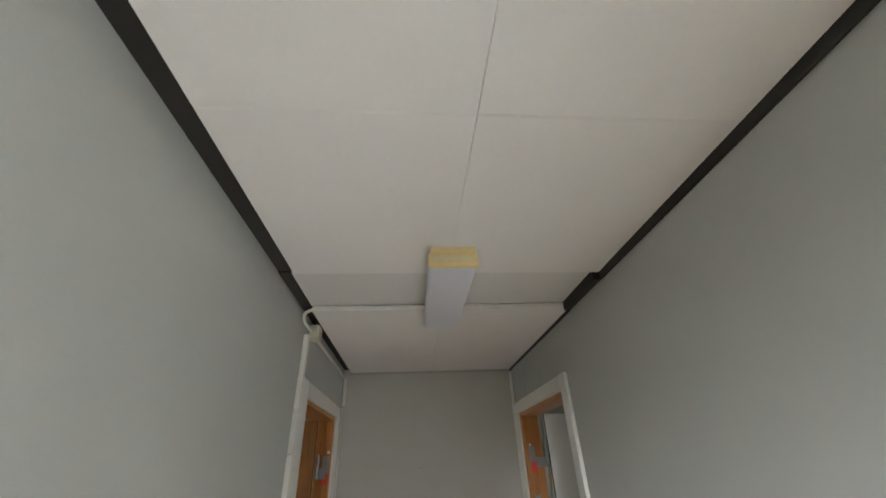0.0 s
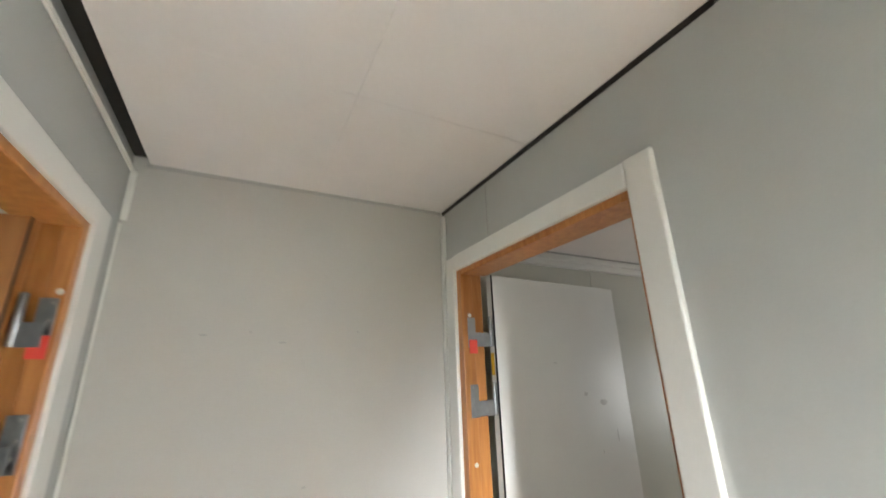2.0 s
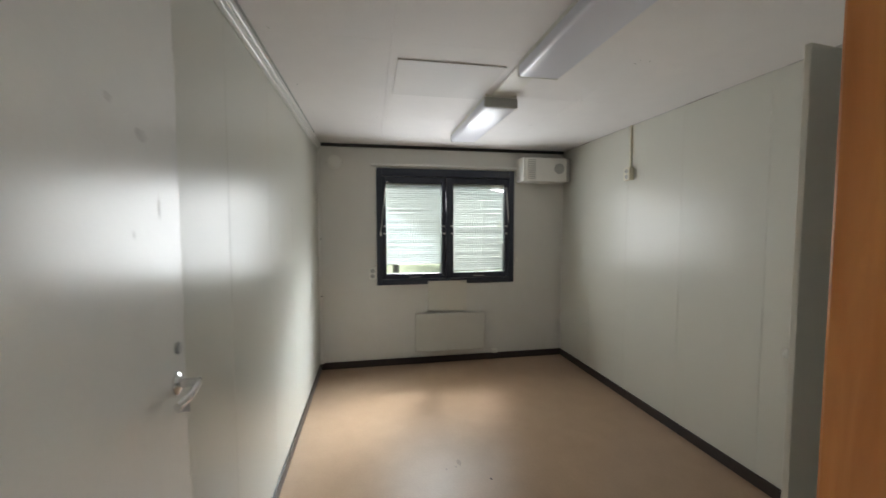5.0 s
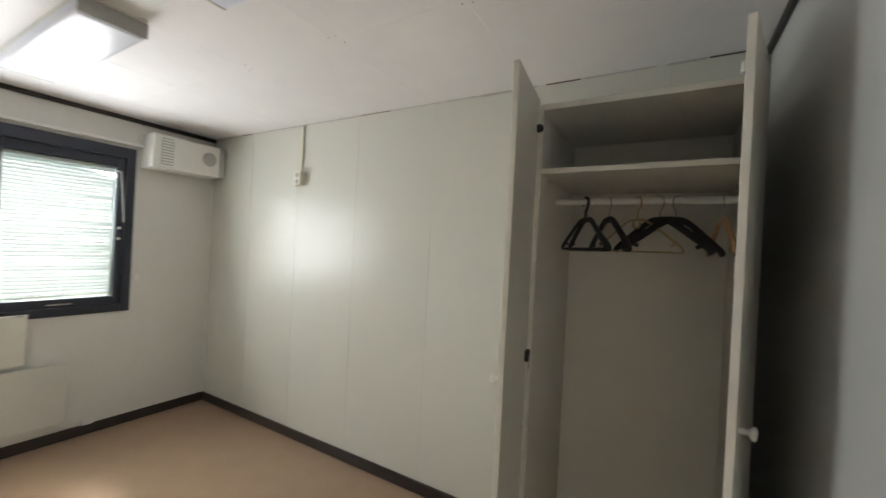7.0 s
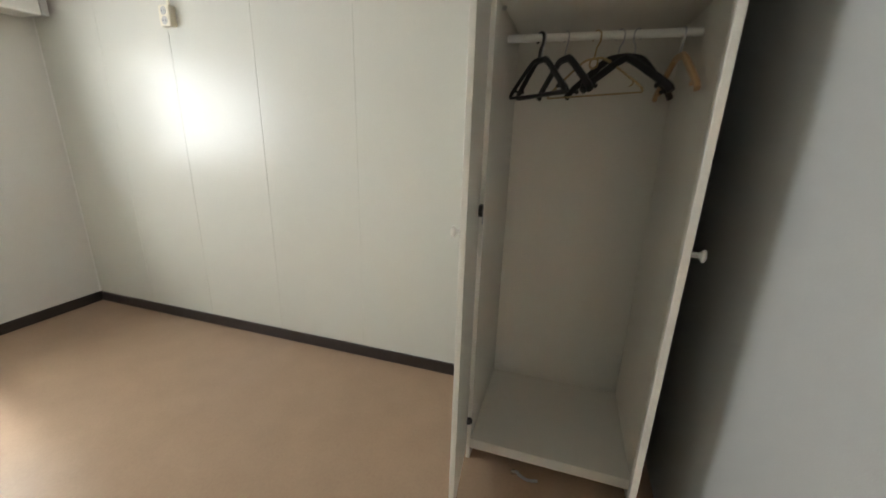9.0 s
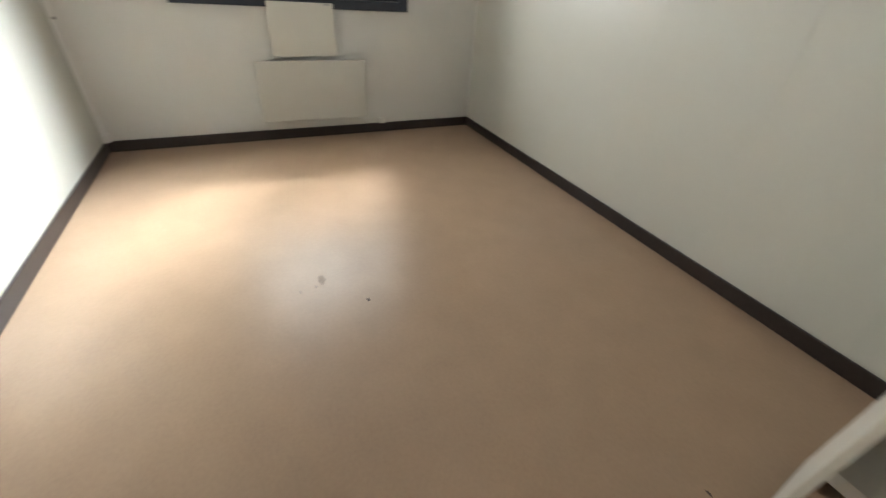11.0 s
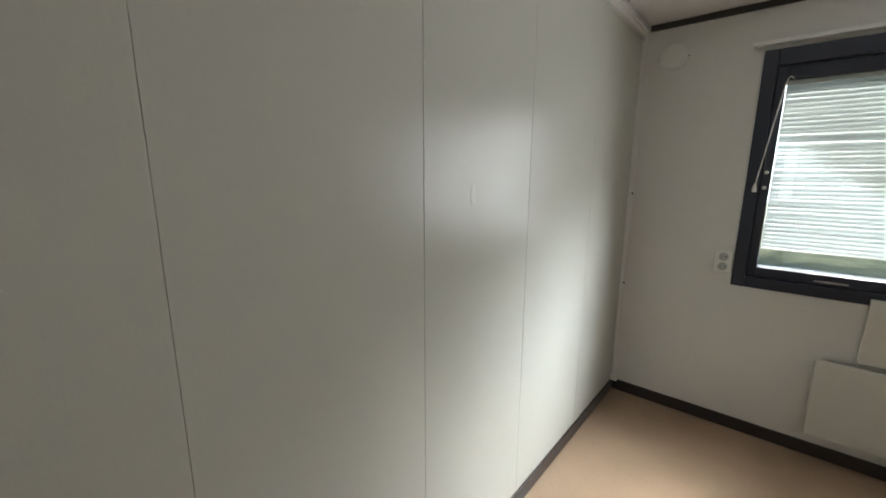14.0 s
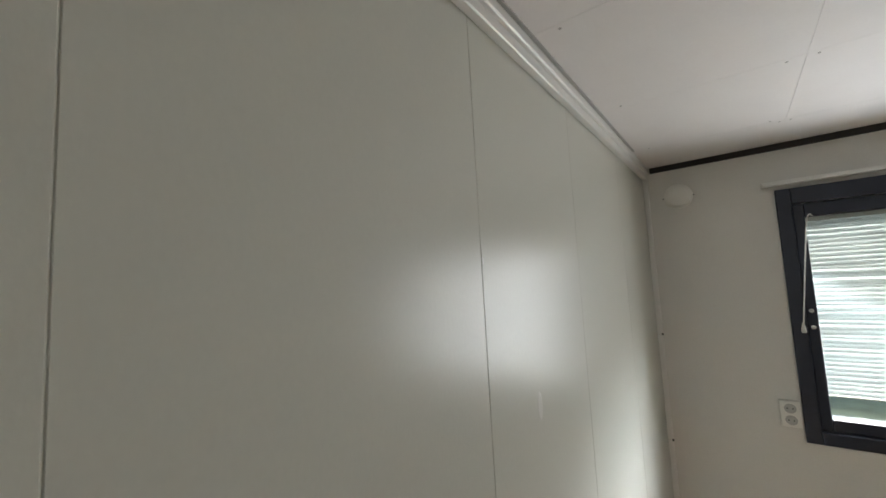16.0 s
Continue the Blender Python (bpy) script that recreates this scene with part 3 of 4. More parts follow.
def ring(x0, x1, y0, y1, z0, z1, w, wb=None, wt=None):
    """Four mitre-free bars round an opening."""
    wb, wt = wb or w, wt or w
    return [(x0, x1, y0, y0 + w, z0, z1), (x0, x1, y1 - w, y1, z0, z1), (x0, x1, y0 + w + 0.0003, y1 - w - 0.0003, z0, z0 + wb), (x0, x1, y0 + w + 0.0003, y1 - w - 0.0003, z1 - wt, z1)]


for b in ring(5.474, 5.60, WY0, WY1, WZ0, WZ1, 0.055, 0.055, 0.075):
    part("frame", box(*b, 0.004, 2), NAVY, win)
MY = 3.330
part("mullion", box(5.478, 5.60, MY - 0.020, MY + 0.020, WZ0 + 0.056, WZ1 - 0.076, 0.003), NAVY, win)
for sy0, sy1, tilt, lift in ((WY0 + 0.0555, MY - 0.0205, -80, 0.014), (MY + 0.0205, WY1 - 0.0555, -78, 0.090)):
    sash = part("sash", box(5.499, 5.51, sy0, sy0 + 0.001, WZ0 + 0.058, WZ0 + 0.06), NAVY, win)
    for b in ring(5.498, 5.585, sy0, sy1, WZ0 + 0.057, WZ1 - 0.077, 0.040, 0.052, 0.062):
        part("sash_bar", box(*b, 0.005, 2), NAVY, sash)
    gy0, gy1, gz0, gz1 = sy0 + 0.0402, sy1 - 0.0402, WZ0 + 0.1092, WZ1 - 0.1392
    for gx in (5.520, 5.575):
        pane = part("pane", box(gx, gx + 0.004, gy0, gy1, gz0, gz1), GLASS, sash)
        pane.visible_shadow = False
    blind = part("blind_head", box(5.536, 5.560, gy0 + 0.001, gy1 - 0.001, gz1 - 0.018, gz1 - 0.0005, 0.002), PLASTIC, win, "white blind head rail")
    part("bottom_rail", box(5.540, 5.556, gy0 + 0.004, gy1 - 0.004, gz0 + lift, gz0 + lift + 0.006, 0.002), PLASTIC, blind)
    n, top, bot = 38, gz1 - 0.03, gz0 + lift + 0.018
    ca, sa = math.cos(radians(tilt)), math.sin(radians(tilt))
    bm = bmesh.new()
    prof = [(-0.0125, 0.0), (-0.004, 0.0018), (0.004, 0.0018), (0.0125, 0.0)]
    rows = []
    for yy in (gy0 + 0.003, gy1 - 0.003):
        rows.append([bm.verts.new((px * ca + pz * sa, yy, pz * ca - px * sa)) for px, pz in prof])
    low = []
    for yy in (gy0 + 0.003, gy1 - 0.003):
        low.append([bm.verts.new((px * ca + (pz - 0.0004) * sa, yy, (pz - 0.0004) * ca - px * sa)) for px, pz in prof])
    for k in range(3):
        bm.faces.new((rows[0][k], rows[0][k + 1], rows[1][k + 1], rows[1][k]))
        bm.faces.new((low[0][k], low[1][k], low[1][k + 1], low[0][k + 1]))
    slat_mesh = mesh_of("slat", bm, SLAT)
    for k in range(n):
        s = new("slat", slat_mesh)
        s.parent = blind
        s.location = Vector((5.548, 0, bot + (top - bot) * k / (n - 1))) - ORIGIN[blind.name]
        s.rotation_euler = (radians(random.uniform(-0.35, 0.35)), radians(random.uniform(-4, 4)), 0)
        s.location -= Matrix.Rotation(s.rotation_euler.x, 3, "X") @ Vector((0, MY, 0)) - Vector((0, MY, 0))
    for yy in (gy0 + 0.1, (gy0 + gy1) / 2, gy1 - 0.1):
        part("ladder_cord", tube([(5.5605, yy, gz0 + lift), (5.5605, yy, gz1 - 0.018)], 0.0009, sides=5), PLASTIC, blind)
    for yy in (sy0 + 0.020, sy1 - 0.020):
        for zz in (1.33, 1.405):
            part("latch", lathe([(0.009, 0), (0.009, 0.006), (0.006, 0.012)], (5.498, yy, zz), "-x", 12), PLASTIC, sash, "small white plastic latch", True)
    part("vent_slot", box(5.4970, 5.4980, (sy0 + sy1) / 2 - 0.06, (sy0 + sy1) / 2 + 0.06, WZ0 + 0.070, WZ0 + 0.078), GREYPL, sash)
wand = part("tilt_wand", tube(smooth_line([(5.486, 3.925, 1.835), (5.470, 3.938, 1.842), (5.462, 3.950, 1.81), (5.463, 3.962, 1.72), (5.463, 4.006, 1.345)]), 0.0028), PLASTIC, win, "white tilt wand hanging beside the blind", True)
part("wand_tip", lathe([(0.004, 0.03), (0.009, 0.005), (0.010, -0.008), (0.007, -0.014)], (5.463, 4.007, 1.322), "z", 12), PLASTIC, wand, "", True)
part("tilt_wand", tube(smooth_line([(5.486, 2.735, 1.80), (5.470, 2.722, 1.80), (5.463, 2.715, 1.76), (5.463, 2.690, 1.45)]), 0.0028), PLASTIC, win, "white tilt wand", True)
part("sealant_bead", tube(smooth_line([(5.4885, WY1 + 0.003, WZ0), (5.488, WY1 + 0.004, 1.2), (5.489, WY1 + 0.0025, 1.6), (5.488, WY1 + 0.003, WZ1)]), 0.003), WHITE, win, "uneven white sealant bead")
rail = thing("curtain_rail", (5.46, 3.33, 1.995), "white curtain rail above the window", "curtain rail")
part("rail", box(5.448, 5.476, 2.575, 4.092, 1.992, 2.012, 0.003, 2), WHITE, rail)
for yy in (2.70, 3.33, 3.97):
    part("bracket", box(5.4762, 5.4895, yy - 0.012, yy + 0.012, 1.990, 2.016, 0.002), WHITE, rail)

# radiator and board under the window
rad = thing("radiator", (5.45, 3.315, 0.145), "flat cream electric panel radiator below the window", "radiator")
part("front_panel", box(5.418, 5.430, 2.957, 3.674, 0.141, 0.526, 0.004, 2), RADI, rad)
part("back_panel", box(5.436, 5.474, 2.972, 3.660, 0.158, 0.516, 0.003), RADI, rad)
for yy in (2.966, 3.662):
    part("side_cheek", box(5.4302, 5.4358, yy - 0.004, yy + 0.004, 0.152, 0.522), GREYPL, rad)
for i in range(14):
    part("vent_fin", box(5.4302, 5.4358, 3.00 + i * 0.045, 3.03 + i * 0.045, 0.510, 0.516), GREYPL, rad)
part("knob", lathe([(0.013, 0), (0.012, -0.016), (0.009, -0.018)], (5.452, 3.02, 0.1575), "z", 16), GREYPL, rad, "grey thermostat knob", True)
part("foot_bracket", box(5.4742, 5.4895, 3.10, 3.13, 0.20, 0.45), GREYPL, rad)
part("foot_bracket", box(5.4742, 5.4895, 3.50, 3.53, 0.20, 0.45), GREYPL, rad)
board = thing("wall_board", (5.46, 3.34, 0.55), "white board between radiator and window frame", "wall panel")
part("board", box(5.452, 5.468, 3.142, 3.540, 0.545, 0.850, 0.003, 2), CUPBOARD, board)
part("batten", box(5.4682, 5.4895, 3.18, 3.20, 0.56, 0.81), WHITE, board)
part("batten", box(5.4682, 5.4895, 3.48, 3.50, 0.56, 0.81), WHITE, board)
part("label", box(5.4508, 5.4518, 3.16, 3.20, 0.838, 0.848), GREYPL, board, "small grey label")
solid("cable", tube(smooth_line([(5.452, 2.985, 0.157), (5.47, 2.97, 0.11), (5.483, 2.93, 0.085), (5.484, 2.88, 0.082)]), 0.003), PLASTIC, "short white radiator lead", "cable", smooth=True)
solid("wall_socket", box(5.468, 5.4893, 2.80, 2.86, 0.068, 0.108, 0.004, 2), PLASTIC, "white radiator connection box above the skirting", "socket")


# ---- wall fittings of the room ----
def socket(name, at, facing, label, upright=True):
    """A surface double socket: box, two round wells, pins."""
    s = thing(name, at, label, "socket")
    x, y, z = at
    if facing == "-x":
        part("body", box(x - 0.032, x - 0.0005, y - 0.038, y + 0.038, z - 0.058, z + 0.058, 0.004, 2), PLASTIC, s)
        for dz in (-0.026, 0.026):
            w = part("well", lathe([(0.0215, 0), (0.0215, 0.001), (0.019, 0.0015), (0.018, 0.0008)], (x - 0.032, y, z + dz), "-x", 20), GREYPL, s, "grey round socket well")
            for dy in (-0.0095, 0.0095):
                part("pin_hole", lathe([(0.003, 0), (0.003, 0.0006)], (x - 0.0338, y + dy, z + dz), "-x", 8), RUBBER, w)
    else:
        part("body", box(x - 0.036, x + 0.036, y + 0.0005, y + 0.042, z - 0.05, z + 0.05, 0.005, 2), IVORY, s)
        for dz in (-0.023, 0.023):
            w = part("well", lathe([(0.0195, 0), (0.0195, 0.001), (0.017, 0.0015), (0.016, 0.0008)], (x, y + 0.042, z + dz), "y", 20), GREYPL, s, "grey round socket well")
            for dx in (-0.009, 0.009):
                part("pin_hole", lathe([(0.003, 0), (0.003, 0.0006)], (x + dx, y + 0.0438, z + dz), "y", 8), RUBBER, w)
    return s


socket("wall_socket", (5.49, 4.090, 0.940), "-x", "white double wall socket beside the window frame")
socket("wall_socket", (4.385, RY0, 1.815), "y", "ivory double wall socket high on the wall")
solid("cable_conduit", box(4.377, 4.393, RY0 + 0.0005, RY0 + 0.014, 1.866, RZ - 0.001, 0.003), IVORY, "ivory conduit from ceiling to the socket", "conduit")
solid("wall_clip", box(5.478, 5.4893, 2.578, 2.606, 1.03, 1.075, 0.003, 2), PLASTIC, "small white clip beside the window frame", "wall clip")
solid("wall_clip", box(5.478, 5.4893, 2.59, 2.612, 2.03, 2.10, 0.003, 2), PLASTIC, "small white bracket by the curtain rail", "wall clip")

vent = thing("air_vent", (5.4895, 4.435, 1.95), "round white air vent on the window wall", "air vent")
part("rim", lathe([(0.068, 0), (0.068, 0.006), (0.060, 0.010)], (5.4895, 4.437, 2.017), "-x", 32), PLASTIC, vent, "", True)
part("cap", lathe([(0.058, 0), (0.058, 0.010), (0.050, 0.014), (0.02, 0.016)], (5.4790, 4.437, 2.017), "-x", 32), PLASTIC, vent, "", True)
for yy in (4.3665, 4.5075):
    part("screw", lathe([(0.0035, 0), (0.003, 0.002)], (5.4895, yy, 2.014), "-x", 8), RUBBER, vent)

ac = thing("ventilation_unit", (5.4, 2.37, 1.862), "boxy white ventilation unit with grille and dial", "ventilation unit")
part("body", box(5.300, 5.4895, 2.132, 2.600, 1.852, 2.095, 0.010, 3), PLASTIC, ac)
part("side_cover", box(5.306, 5.4893, 2.088, 2.1315, 1.858, 2.089, 0.008, 2), GREYPL, ac, "dark grey end cover")
g = part("grille", box(5.2962, 5.2996, 2.470, 2.550, 1.880, 2.072, 0.001), GREYPL, ac, "grey slotted air grille")
for i in range(9):
    part("slat", box(5.293, 5.2960, 2.474, 2.546, 1.888 + i * 0.0205, 1.898 + i * 0.0205), PLASTIC, g)
part("dial", lathe([(0.052, 0), (0.052, 0.006), (0.044, 0.010), (0.015, 0.011)], (5.2998, 2.215, 1.985), "-x", 28), GREYPL, ac, "round grey dial", True)

corner = thing("corner_conduit", (5.476, 4.585, 0.067), "white cable conduit running down the room corner", "conduit")
for z0, z1 in ((0.118, 0.726), (0.732, 1.278), (1.284, 2.175)):
    part("length", box(5.472, 5.4893, 4.574, 4.5993, z0, z1, 0.004, 2), WHITE, corner)
part("end_box", box(5.452, 5.4893, 4.560, 4.5993, 0.068, 0.116, 0.004, 2), PLASTIC, corner)
for z in (0.729, 1.281):
    part("joint_gap", box(5.4705, 5.474, 4.571, 4.579, z - 0.006, z + 0.006), RUBBER, corner, "dark nick at a conduit joint")
# south-east corner bead
solid("trim_corner_bead", tube([(5.486, RY0 + 0.004, 0.067), (5.486, RY0 + 0.004, 1.865)], 0.004), WHITE, "thin white corner bead", "trim", "structure")

# room ceiling lamps and the plate between them
strip_lamp("ceiling_lamp", 2.26, 3.44, 3.19, 3.40, RZ, 0.076, "long white strip lamp in the room, unlit", PLASTIC, "x")
strip_lamp("ceiling_lamp", 3.90, 4.90, 3.215, 3.425, RZ, 0.076, "long white strip lamp in the room, unlit", GREYPL, "x")
solid("cover_plate", box(3.442, 3.898, 3.25, 3.385, RZ - 0.012, RZ - 0.0005, 0.002), PLASTIC, "white cover plate between the ceiling lamps", "cover plate")
for x in xs[1:]:
    for y in (2.78, 2.84, 3.975, 4.045, 4.5):
        for dx in (-0.018, 0.018):
            if random.random() < 0.45 and not (3.2 < x + dx < 3.8 and 3.54 < y < 4.0):
                solid("ceiling_screw", lathe([(0.004, 0), (0.003, -0.0015)], (x + dx, y + random.uniform(-0.02, 0.02), RZ - 0.0003), "z", 8), GREYPL, "tiny dark screw head in the ceiling", "screw", group="ceiling screws")

# ---- wardrobe ----
CX0, CX1, CY0, CY1, CZ1 = 1.925, 2.548, RY0 + 0.002, 2.596, 1.897
wr = thing("wardrobe", ((CX0 + CX1) / 2, (CY0 + CY1) / 2, 0.0), "cream wardrobe with both doors open, nearly empty", "wardrobe")
part("side_panel", box(CX0, CX0 + 0.016, CY0, CY1, 0.0, CZ1, 0.001), CUPBOARD, wr)
part("side_panel", box(CX1 - 0.016, CX1, CY0, CY1, 0.0, CZ1, 0.001), CUPBOARD, wr)
part("back_panel", box(CX0 + 0.0165, CX1 - 0.0165, CY0, CY0 + 0.006, 0.08, CZ1 - 0.02), CUPBOARD, wr)
part("top_panel", box(CX0 + 0.0165, CX1 - 0.0165, CY0 + 0.0065, CY1 - 0.001, CZ1 - 0.022, CZ1 - 0.001, 0.001), CUPBOARD, wr)
part("shelf", box(CX0 + 0.0165, CX1 - 0.0165, CY0 + 0.0065, CY1 - 0.004, 1.656, 1.674, 0.001), CUPBOARD, wr)
part("bottom_panel", box(CX0 + 0.0165, CX1 - 0.0165, CY0 + 0.0065, CY1 - 0.001, 0.052, 0.096, 0.001), CUPBOARD, wr)
part("plinth", box(CX0 + 0.0165, CX1 - 0.0165, CY1 - 0.09, CY1 - 0.075, 0.0, 0.051), SKIRT, wr, "dark recessed plinth")
rod = part("clothes_rod", tube([(CX0 + 0.0165, 2.36, 1.588), (CX1 - 0.0165, 2.36, 1.588)], 0.0125, sides=16), PLASTIC, wr, "white clothes rod", True)
for z in (1.645,):
    part("shelf_pin", lathe([(0.006, 0), (0.006, 0.012)], (CX1 - 0.0165, 2.50, z), "-x", 10), STEEL, wr)


def wardrobe_door(hx, sx, angle, parent):
    """A leaf with hinges, knob and lock, hung at the front edge; closed it runs along x."""
    d = new("door", mesh_of("door", box(0, 0.305, -0.017, 0, 0.066, 1.912, 0.0012), CUPBOARD))
    d.parent = parent
    d.matrix_basis = Matrix.Translation(Vector((hx, CY1 + 0.001 if sx > 0 else CY1 + 0.001, 0)) - ORIGIN[parent.name]) @ Matrix.Rotation(radians(angle), 4, "Z")
    tagged(d, "cream laminate wardrobe door standing open")
    def sub(name, bm, mat, label="", smooth=False):
        o = new(name, mesh_of(name, bm, mat, smooth))
        o.parent = d
        return tagged(o, label)
    return sub


# leaf on the side panel near the window: stands square to the front, inner face towards the wardrobe
sub = wardrobe_door(CX1 - 0.001, 1, 96, wr)
sub("hinge_cup", lathe([(0.014, 0), (0.014, 0.010), (0.008, 0.020)], (0.022, 0, 1.807), "y", 14), BLACK, "dark cupboard hinge", True)
sub("hinge_cup", lathe([(0.014, 0), (0.014, 0.010), (0.008, 0.020)], (0.022, 0, 0.20), "y", 14), BLACK, "dark cupboard hinge", True)
sub("lock", box(0.012, 0.045, 0.0005, 0.014, 1.015, 1.052, 0.002), BLACK, "dark metal cupboard catch")
sub("latch_bolt", box(0.030, 0.036, 0.0125, 0.016, 0.99, 1.035), STEEL)
sub("knob", lathe([(0.007, 0), (0.006, 0.014), (0.014, 0.020), (0.014, 0.026), (0.008, 0.029)], (0.275, -0.017, 1.02), "-y", 16), PLASTIC, "white plastic knob", True)
# leaf on the other side: ajar past the middle, outer face towards the hall wall
sub = wardrobe_door(CX0 + 0.001, -1, 76, wr)
sub("knob", lathe([(0.007, 0), (0.006, 0.016), (0.015, 0.023), (0.015, 0.029), (0.008, 0.032)], (0.262, 0.0, 1.02), "y", 16), PLASTIC, "white plastic knob", True)


solid("wall_box", box(1.868, 1.93, RY0 + 0.0005, RY0 + 0.03, 2.105, 2.150, 0.004, 2), PLASTIC, "small white box on the wall over the wardrobe", "junction box")


# ---- hangers ----
def hanger(name, mat, label, wire, closed, width=0.40, thick=0.007):
    """A clothes hanger about its hook: hook, arms and, where it has one, a bar. Local origin on the rod's top."""
    h = new(name)
    h.empty_display_size = 0.1
    ORIGIN[h.name] = Vector((0, 0, 0))
    hook = [(-0.017 * math.cos(a), 0, 0.0 + 0.017 * math.sin(a)) for a in (radians(q) for q in range(-40, 181, 20))]
    hook += [(0.016, 0, -0.018), (0.004, 0, -0.035), (0, 0, -0.068)]
    part("hook", tube(hook, 0.0026 if wire else thick * 0.75, sides=7), STEEL if wire else mat, h, "bent steel hook" if wire else "", True)
    w = width / 2
    for s in (-1, 1):
        arm = smooth_line([(0, 0, -0.066), (s * w * 0.22, 0, -0.072), (s * w * 0.6, 0, -0.118), (s * w * 0.92, 0, -0.160), (s * w, 0, -0.178)], 5)
        a = part("arm", tube(arm, thick, sides=8, flat=0.75), mat, h, "", True)
        part("notch", tube([(s * w * 0.80, 0, -0.140), (s * w * 0.80, 0, -0.158), (s * w * 0.74, 0, -0.160)], thick * 0.6, sides=6), mat, a)
    if closed:
        part("bar", tube([(-w * 0.985, 0, -0.180), (w * 0.985, 0, -0.180)], thick * 0.7, sides=8), mat, h, "", True)
    if name == "ring_hanger":
        pts = [(0.016 * math.cos(q), 0, -0.080 + 0.016 * math.sin(q)) for q in (2 * math.pi * i / 14 for i in range(14))]
        part("ring", tube(pts, 0.0035, sides=6, closed=True), mat, h, "", True)
    return tagged(h, label, "hanger", "hangers on the rod")


def hang(h, x, turn):
    h.matrix_basis = pose(x, 2.36, 1.588 + 0.0125 - 0.0145, 0, 0, turn)


h1 = hanger("clothes_hanger", HANGER_BLACK, "black plastic hanger with a bar on the rod", False, True, 0.32, 0.008)
hang(h1, 2.420, 132)
h2 = hanger("clothes_hanger", HANGER_BLACK, "thick black hanger with a steel hook and bar", True, True, 0.34, 0.0105)
hang(h2, 2.412, 122)
h3 = hanger("clothes_hanger", HANGER_BLACK, "thick black hanger with a steel hook on the rod", True, False, 0.40, 0.0125)
hang(h3, 2.336, 116)
hang(copy_thing(h3, Matrix()), 2.172, 138)
hang(copy_thing(h3, Matrix()), 2.120, 42)
h4 = hanger("ring_hanger", HANGER_TAN, "tan plastic hanger with a ring below the hook", False, True, 0.38, 0.0042)
hang(h4, 2.242, 140)
h5 = hanger("wooden_hanger", HANGER_WOOD, "pale wooden hanger turned edge-on in the wardrobe", True, False, 0.40, 0.012)
hang(h5, 1.992, 95)

# bow handle on the floor before the wardrobe, dirt spots, scuffs
bh = thing("bow_handle", (2.31, 2.56, 0.0), "loose chrome bow handle lying on the floor", "handle")
part("bow", tube(smooth_line([(2.352, 2.612, 0.006), (2.338, 2.606, 0.006), (2.325, 2.618, 0.006), (2.292, 2.630, 0.006), (2.258, 2.622, 0.006)]), 0.0055), STEEL, bh, "", True)
part("foot", lathe([(0.009, 0.0005), (0.009, 0.010), (0.006, 0.012)], (2.352, 2.610, 0), "z", 12), CHROME, bh, "", True)


def speck(x, y, r, s, mat, label):
    bm = lathe([(1.0, 0.0006), (0.8, 0.0016)], (0, 0, 0), "z", 14)
    for v in bm.verts:
        k = 0.75 + 0.5 * noise.noise(Vector((v.co.x * 2 + x * 9, v.co.y * 2 + y * 7, 0)))
        v.co.x, v.co.y = x + v.co.x * r * k, y + v.co.y * r * s * k
    solid("floor_speck", bm, mat, label, "dirt speck", group="specks on the floor")


speck(3.610, 3.460, 0.013, 0.6, DIRT_SHADE, "dark dirt speck on the vinyl floor")
speck(3.792, 3.603, 0.040, 0.5, SCUFF, "brown scuff on the vinyl floor")
speck(3.752, 3.63, 0.012, 0.7, SCUFF, "brown scuff on the vinyl floor")
speck(3.74, 3.69, 0.015, 0.4, SCUFF, "brown scuff on the vinyl floor")
speck(2.62, 2.86, 0.012, 0.4, DIRT_SHADE, "dark dirt speck on the vinyl floor")

# marks on the panelled wall
def wall_mark(x, z, w, h):
    bm = lathe([(1.0, 0.0), (0.8, 0.0009)], (0, 0, 0), "-y", 14)
    for v in bm.verts:
        v.co.x, v.co.y, v.co.z = x + v.co.x * w, YN - 0.0001 + v.co.y, z + v.co.z * h
    solid("wall_mark", bm, WINDOW_WALL, "small grey filler mark on the wall panel", "wall mark", group="marks on the wall")


for x, z, w in ((1.19, 1.80, 0.012), (0.98, 1.82, 0.010), (1.10, 1.83, 0.004), (1.42, 1.835, 0.004), (1.28, 1.40, 0.006)):
    bm = lathe([(1.0, 0.0), (0.8, 0.0009)], (0, 0, 0), "-y", 10)
    for v in bm.verts:
        v.co.x, v.co.y, v.co.z = x + v.co.x * w, YN - 0.0001 + v.co.y, z + v.co.z * 0.003
    solid("wall_mark", bm, GREYPL, "small dark scratch on the hall end wall", "wall mark", group="marks on the wall")
wall_mark(3.90, 1.332, 0.013, 0.032)
wall_mark(3.693, 1.653, 0.004, 0.008)

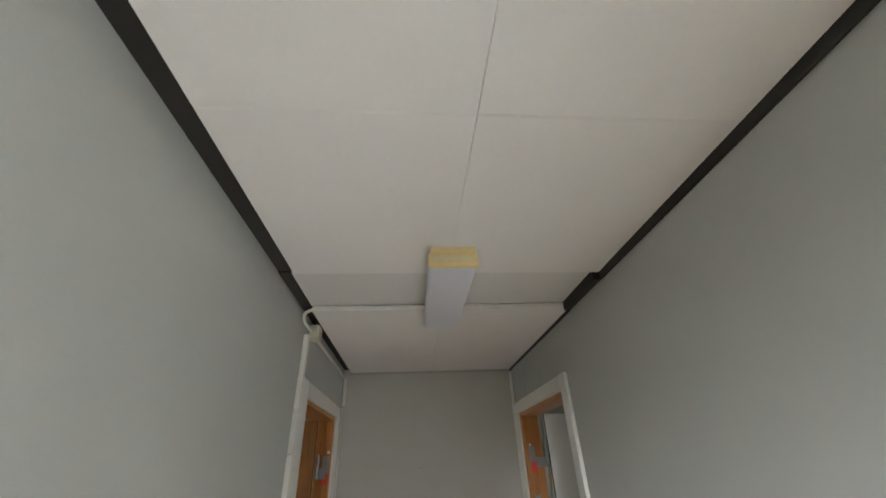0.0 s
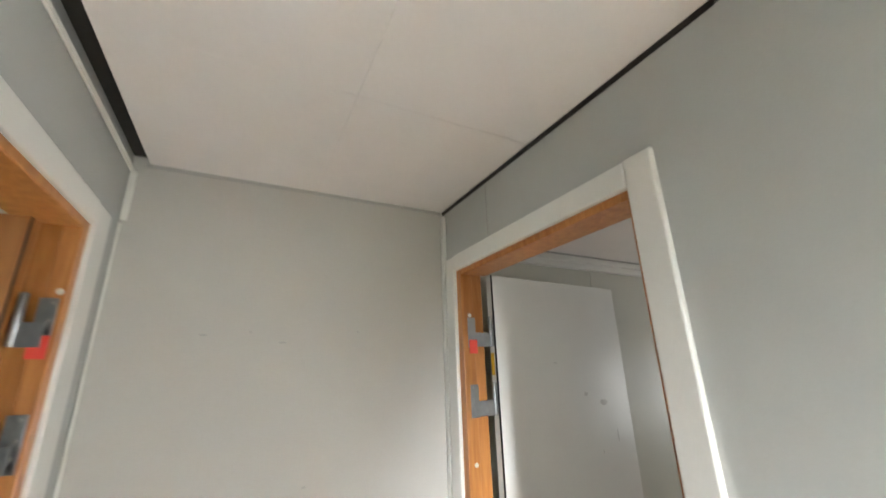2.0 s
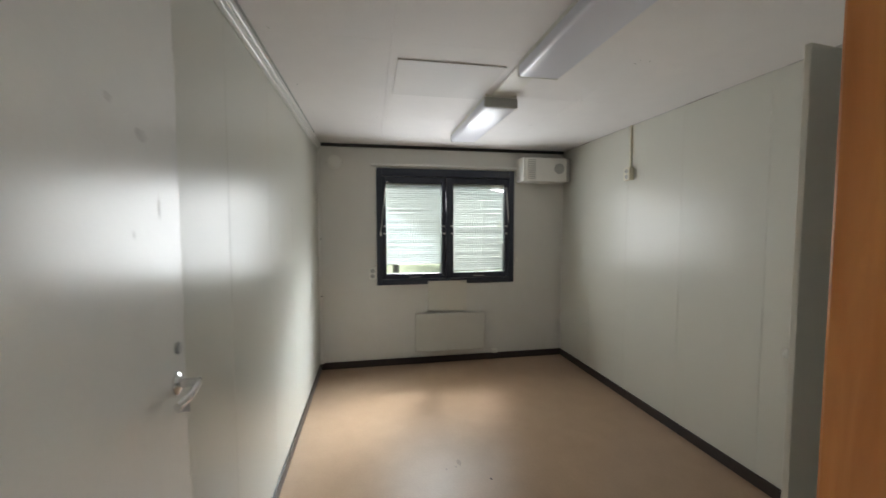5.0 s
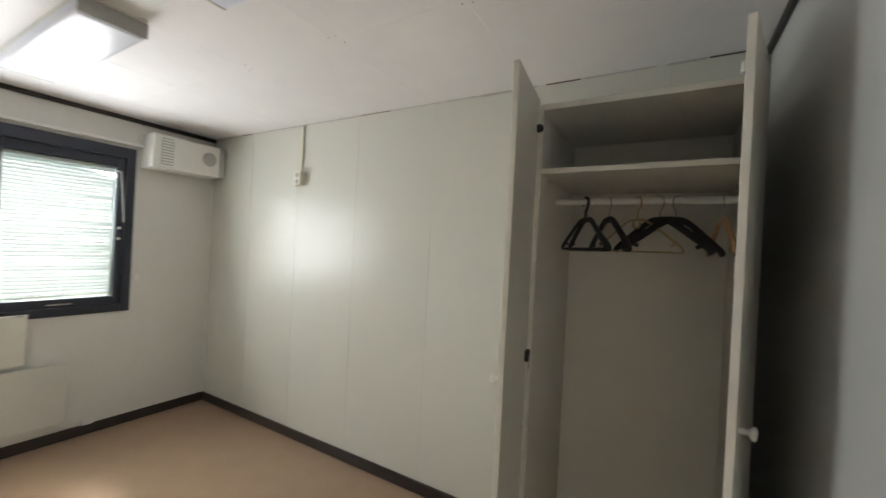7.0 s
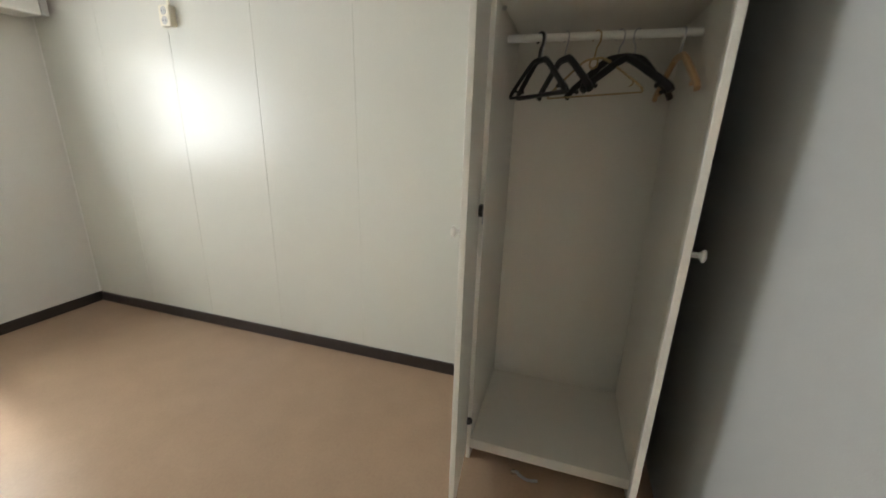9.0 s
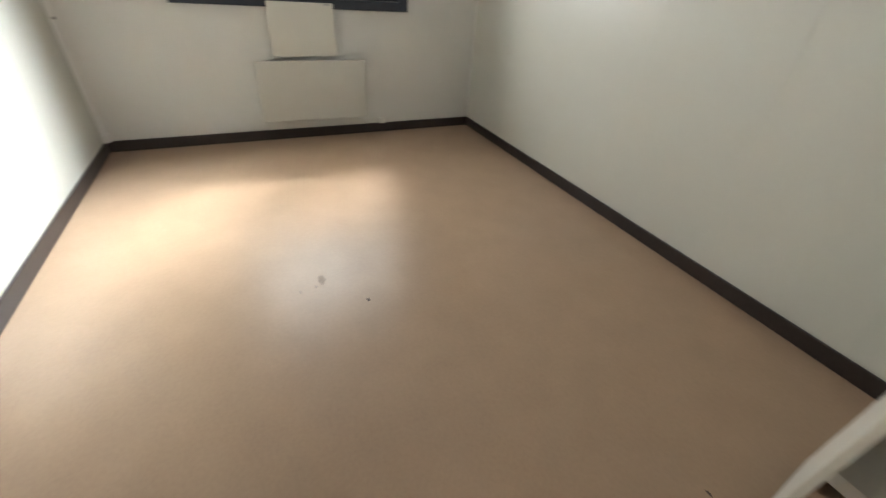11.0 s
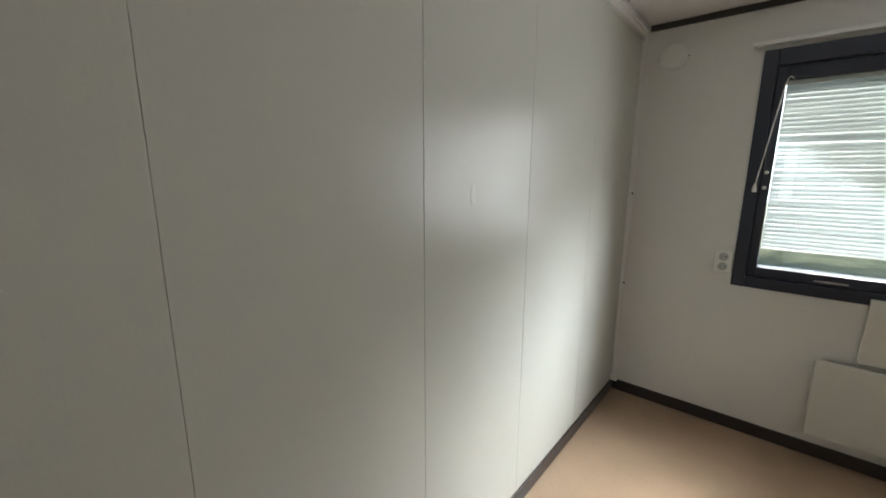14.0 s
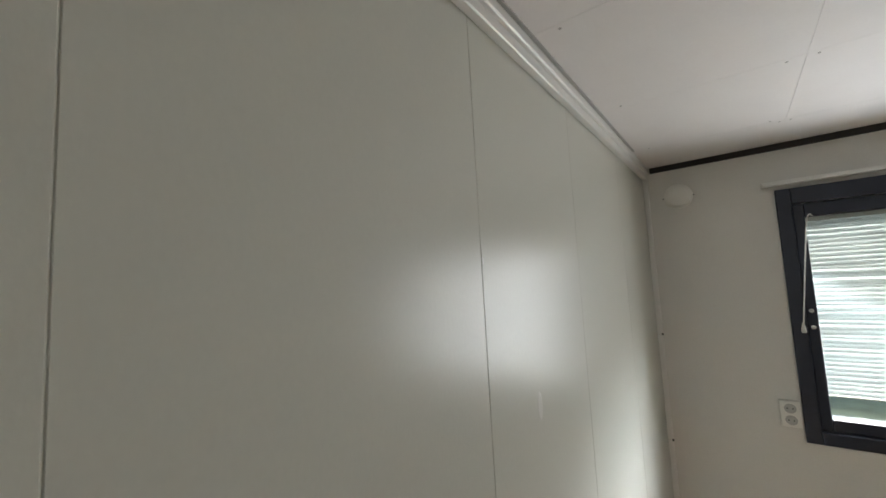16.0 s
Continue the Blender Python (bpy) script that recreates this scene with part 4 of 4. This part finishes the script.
# ---- outside ----
def tree(x, y, height, crown, seed):
    """Tapered trunk, limbs, and a loose crown of small leaf cards."""
    rng = random.Random(seed)
    t = thing("tree", (x, y, -0.5), "leafy green tree in the yard outside", "tree", "trees outside")
    bm = bmesh.new()
    base = Vector((x, y, -0.5))
    trunk = [base + Vector((rng.uniform(-0.1, 0.1), rng.uniform(-0.1, 0.1), height * k / 5)) for k in range(6)]
    rings = []
    for i, q in enumerate(trunk):
        r = 0.13 * (1 - i / 7)
        rings.append([bm.verts.new(q + Vector((r * math.cos(a), r * math.sin(a), 0))) for a in (2 * math.pi * k / 9 for k in range(9))])
    for r0, r1 in zip(rings, rings[1:]):
        for k in range(9):
            bm.faces.new((r0[k], r0[(k + 1) % 9], r1[(k + 1) % 9], r1[k]))
    tips = []
    for i in range(14):
        s = trunk[rng.randint(2, 5)]
        a = rng.uniform(0, 6.28)
        e = s + Vector((math.cos(a), math.sin(a), rng.uniform(0.3, 0.9))) * rng.uniform(0.5, 1.0) * crown
        tube([s, (s + e) / 2 + Vector((0, 0, 0.1)), e], 0.05, bm, 5)
        tips += [e, (s + e) / 2, s.lerp(e, 0.75)]
    part("trunk", bm, BARK, t)
    verts, faces = [], []
    for q in tips:
        for _ in range(70):
            c = q + Vector([rng.gauss(0, crown * 0.2) for _ in range(3)])
            u = Vector([rng.gauss(0, 1) for _ in range(3)]).normalized() * 0.11
            v = u.orthogonal().normalized() * 0.07
            i = len(verts)
            verts += [tuple(c - u - o), tuple(c + v - o), tuple(c + u - o), tuple(c - v - o)] if (o := base) else []
            faces.append((i, i + 1, i + 2, i + 3))
    me = bpy.data.meshes.new("crown")
    me.from_pydata(verts, [], faces)
    me.materials.append(LEAF)
    c = new("crown", me)
    c.parent = t
    tagged(c, kind="stuff")


for i, (x, y, hgt, cr) in enumerate(((15, 5.5, 5.0, 2.0), (18, 1.0, 6.0, 2.4), (21, 8.5, 6.5, 2.5), (24, 4.0, 7.0, 2.8), (19, 12.5, 6.0, 2.4),
                                      (16, -3.5, 6.0, 2.4), (22, -1.5, 7.5, 2.9), (17, 3.2, 6.5, 2.4), (23, 12.0, 7.5, 2.9), (16.5, 8.8, 6.0, 2.4), (25, 7.0, 8.0, 3.0))):
    tree(x, y, hgt, cr, i)

# ---- wall panels, piece by piece ----
def panels(parent, seams, y0, y1, front):
    cache = {}
    for a, c in zip(seams, seams[1:]):
        w = round(c - a - 0.0012, 4)
        if w not in cache:
            cache[w] = mesh_of("panel", box(0, w, 0, y1 - y0, 0, 2.4, 0.0008), ROOM_PAINT)
        p = new("panel", cache[w])
        p.parent = parent
        p.location = Vector((a + 0.0006, y0, 0.0)) - ORIGIN[parent.name]


panels(north, [1.84, 2.53, 3.120, 3.689, 4.245, 4.865, 5.49], YN, YN + 0.0135, -1)
panels(south, [1.84, 2.16, 2.728, 3.298, 3.869, 4.424, 4.96, 5.49], RY0 - 0.0135, RY0, 1)
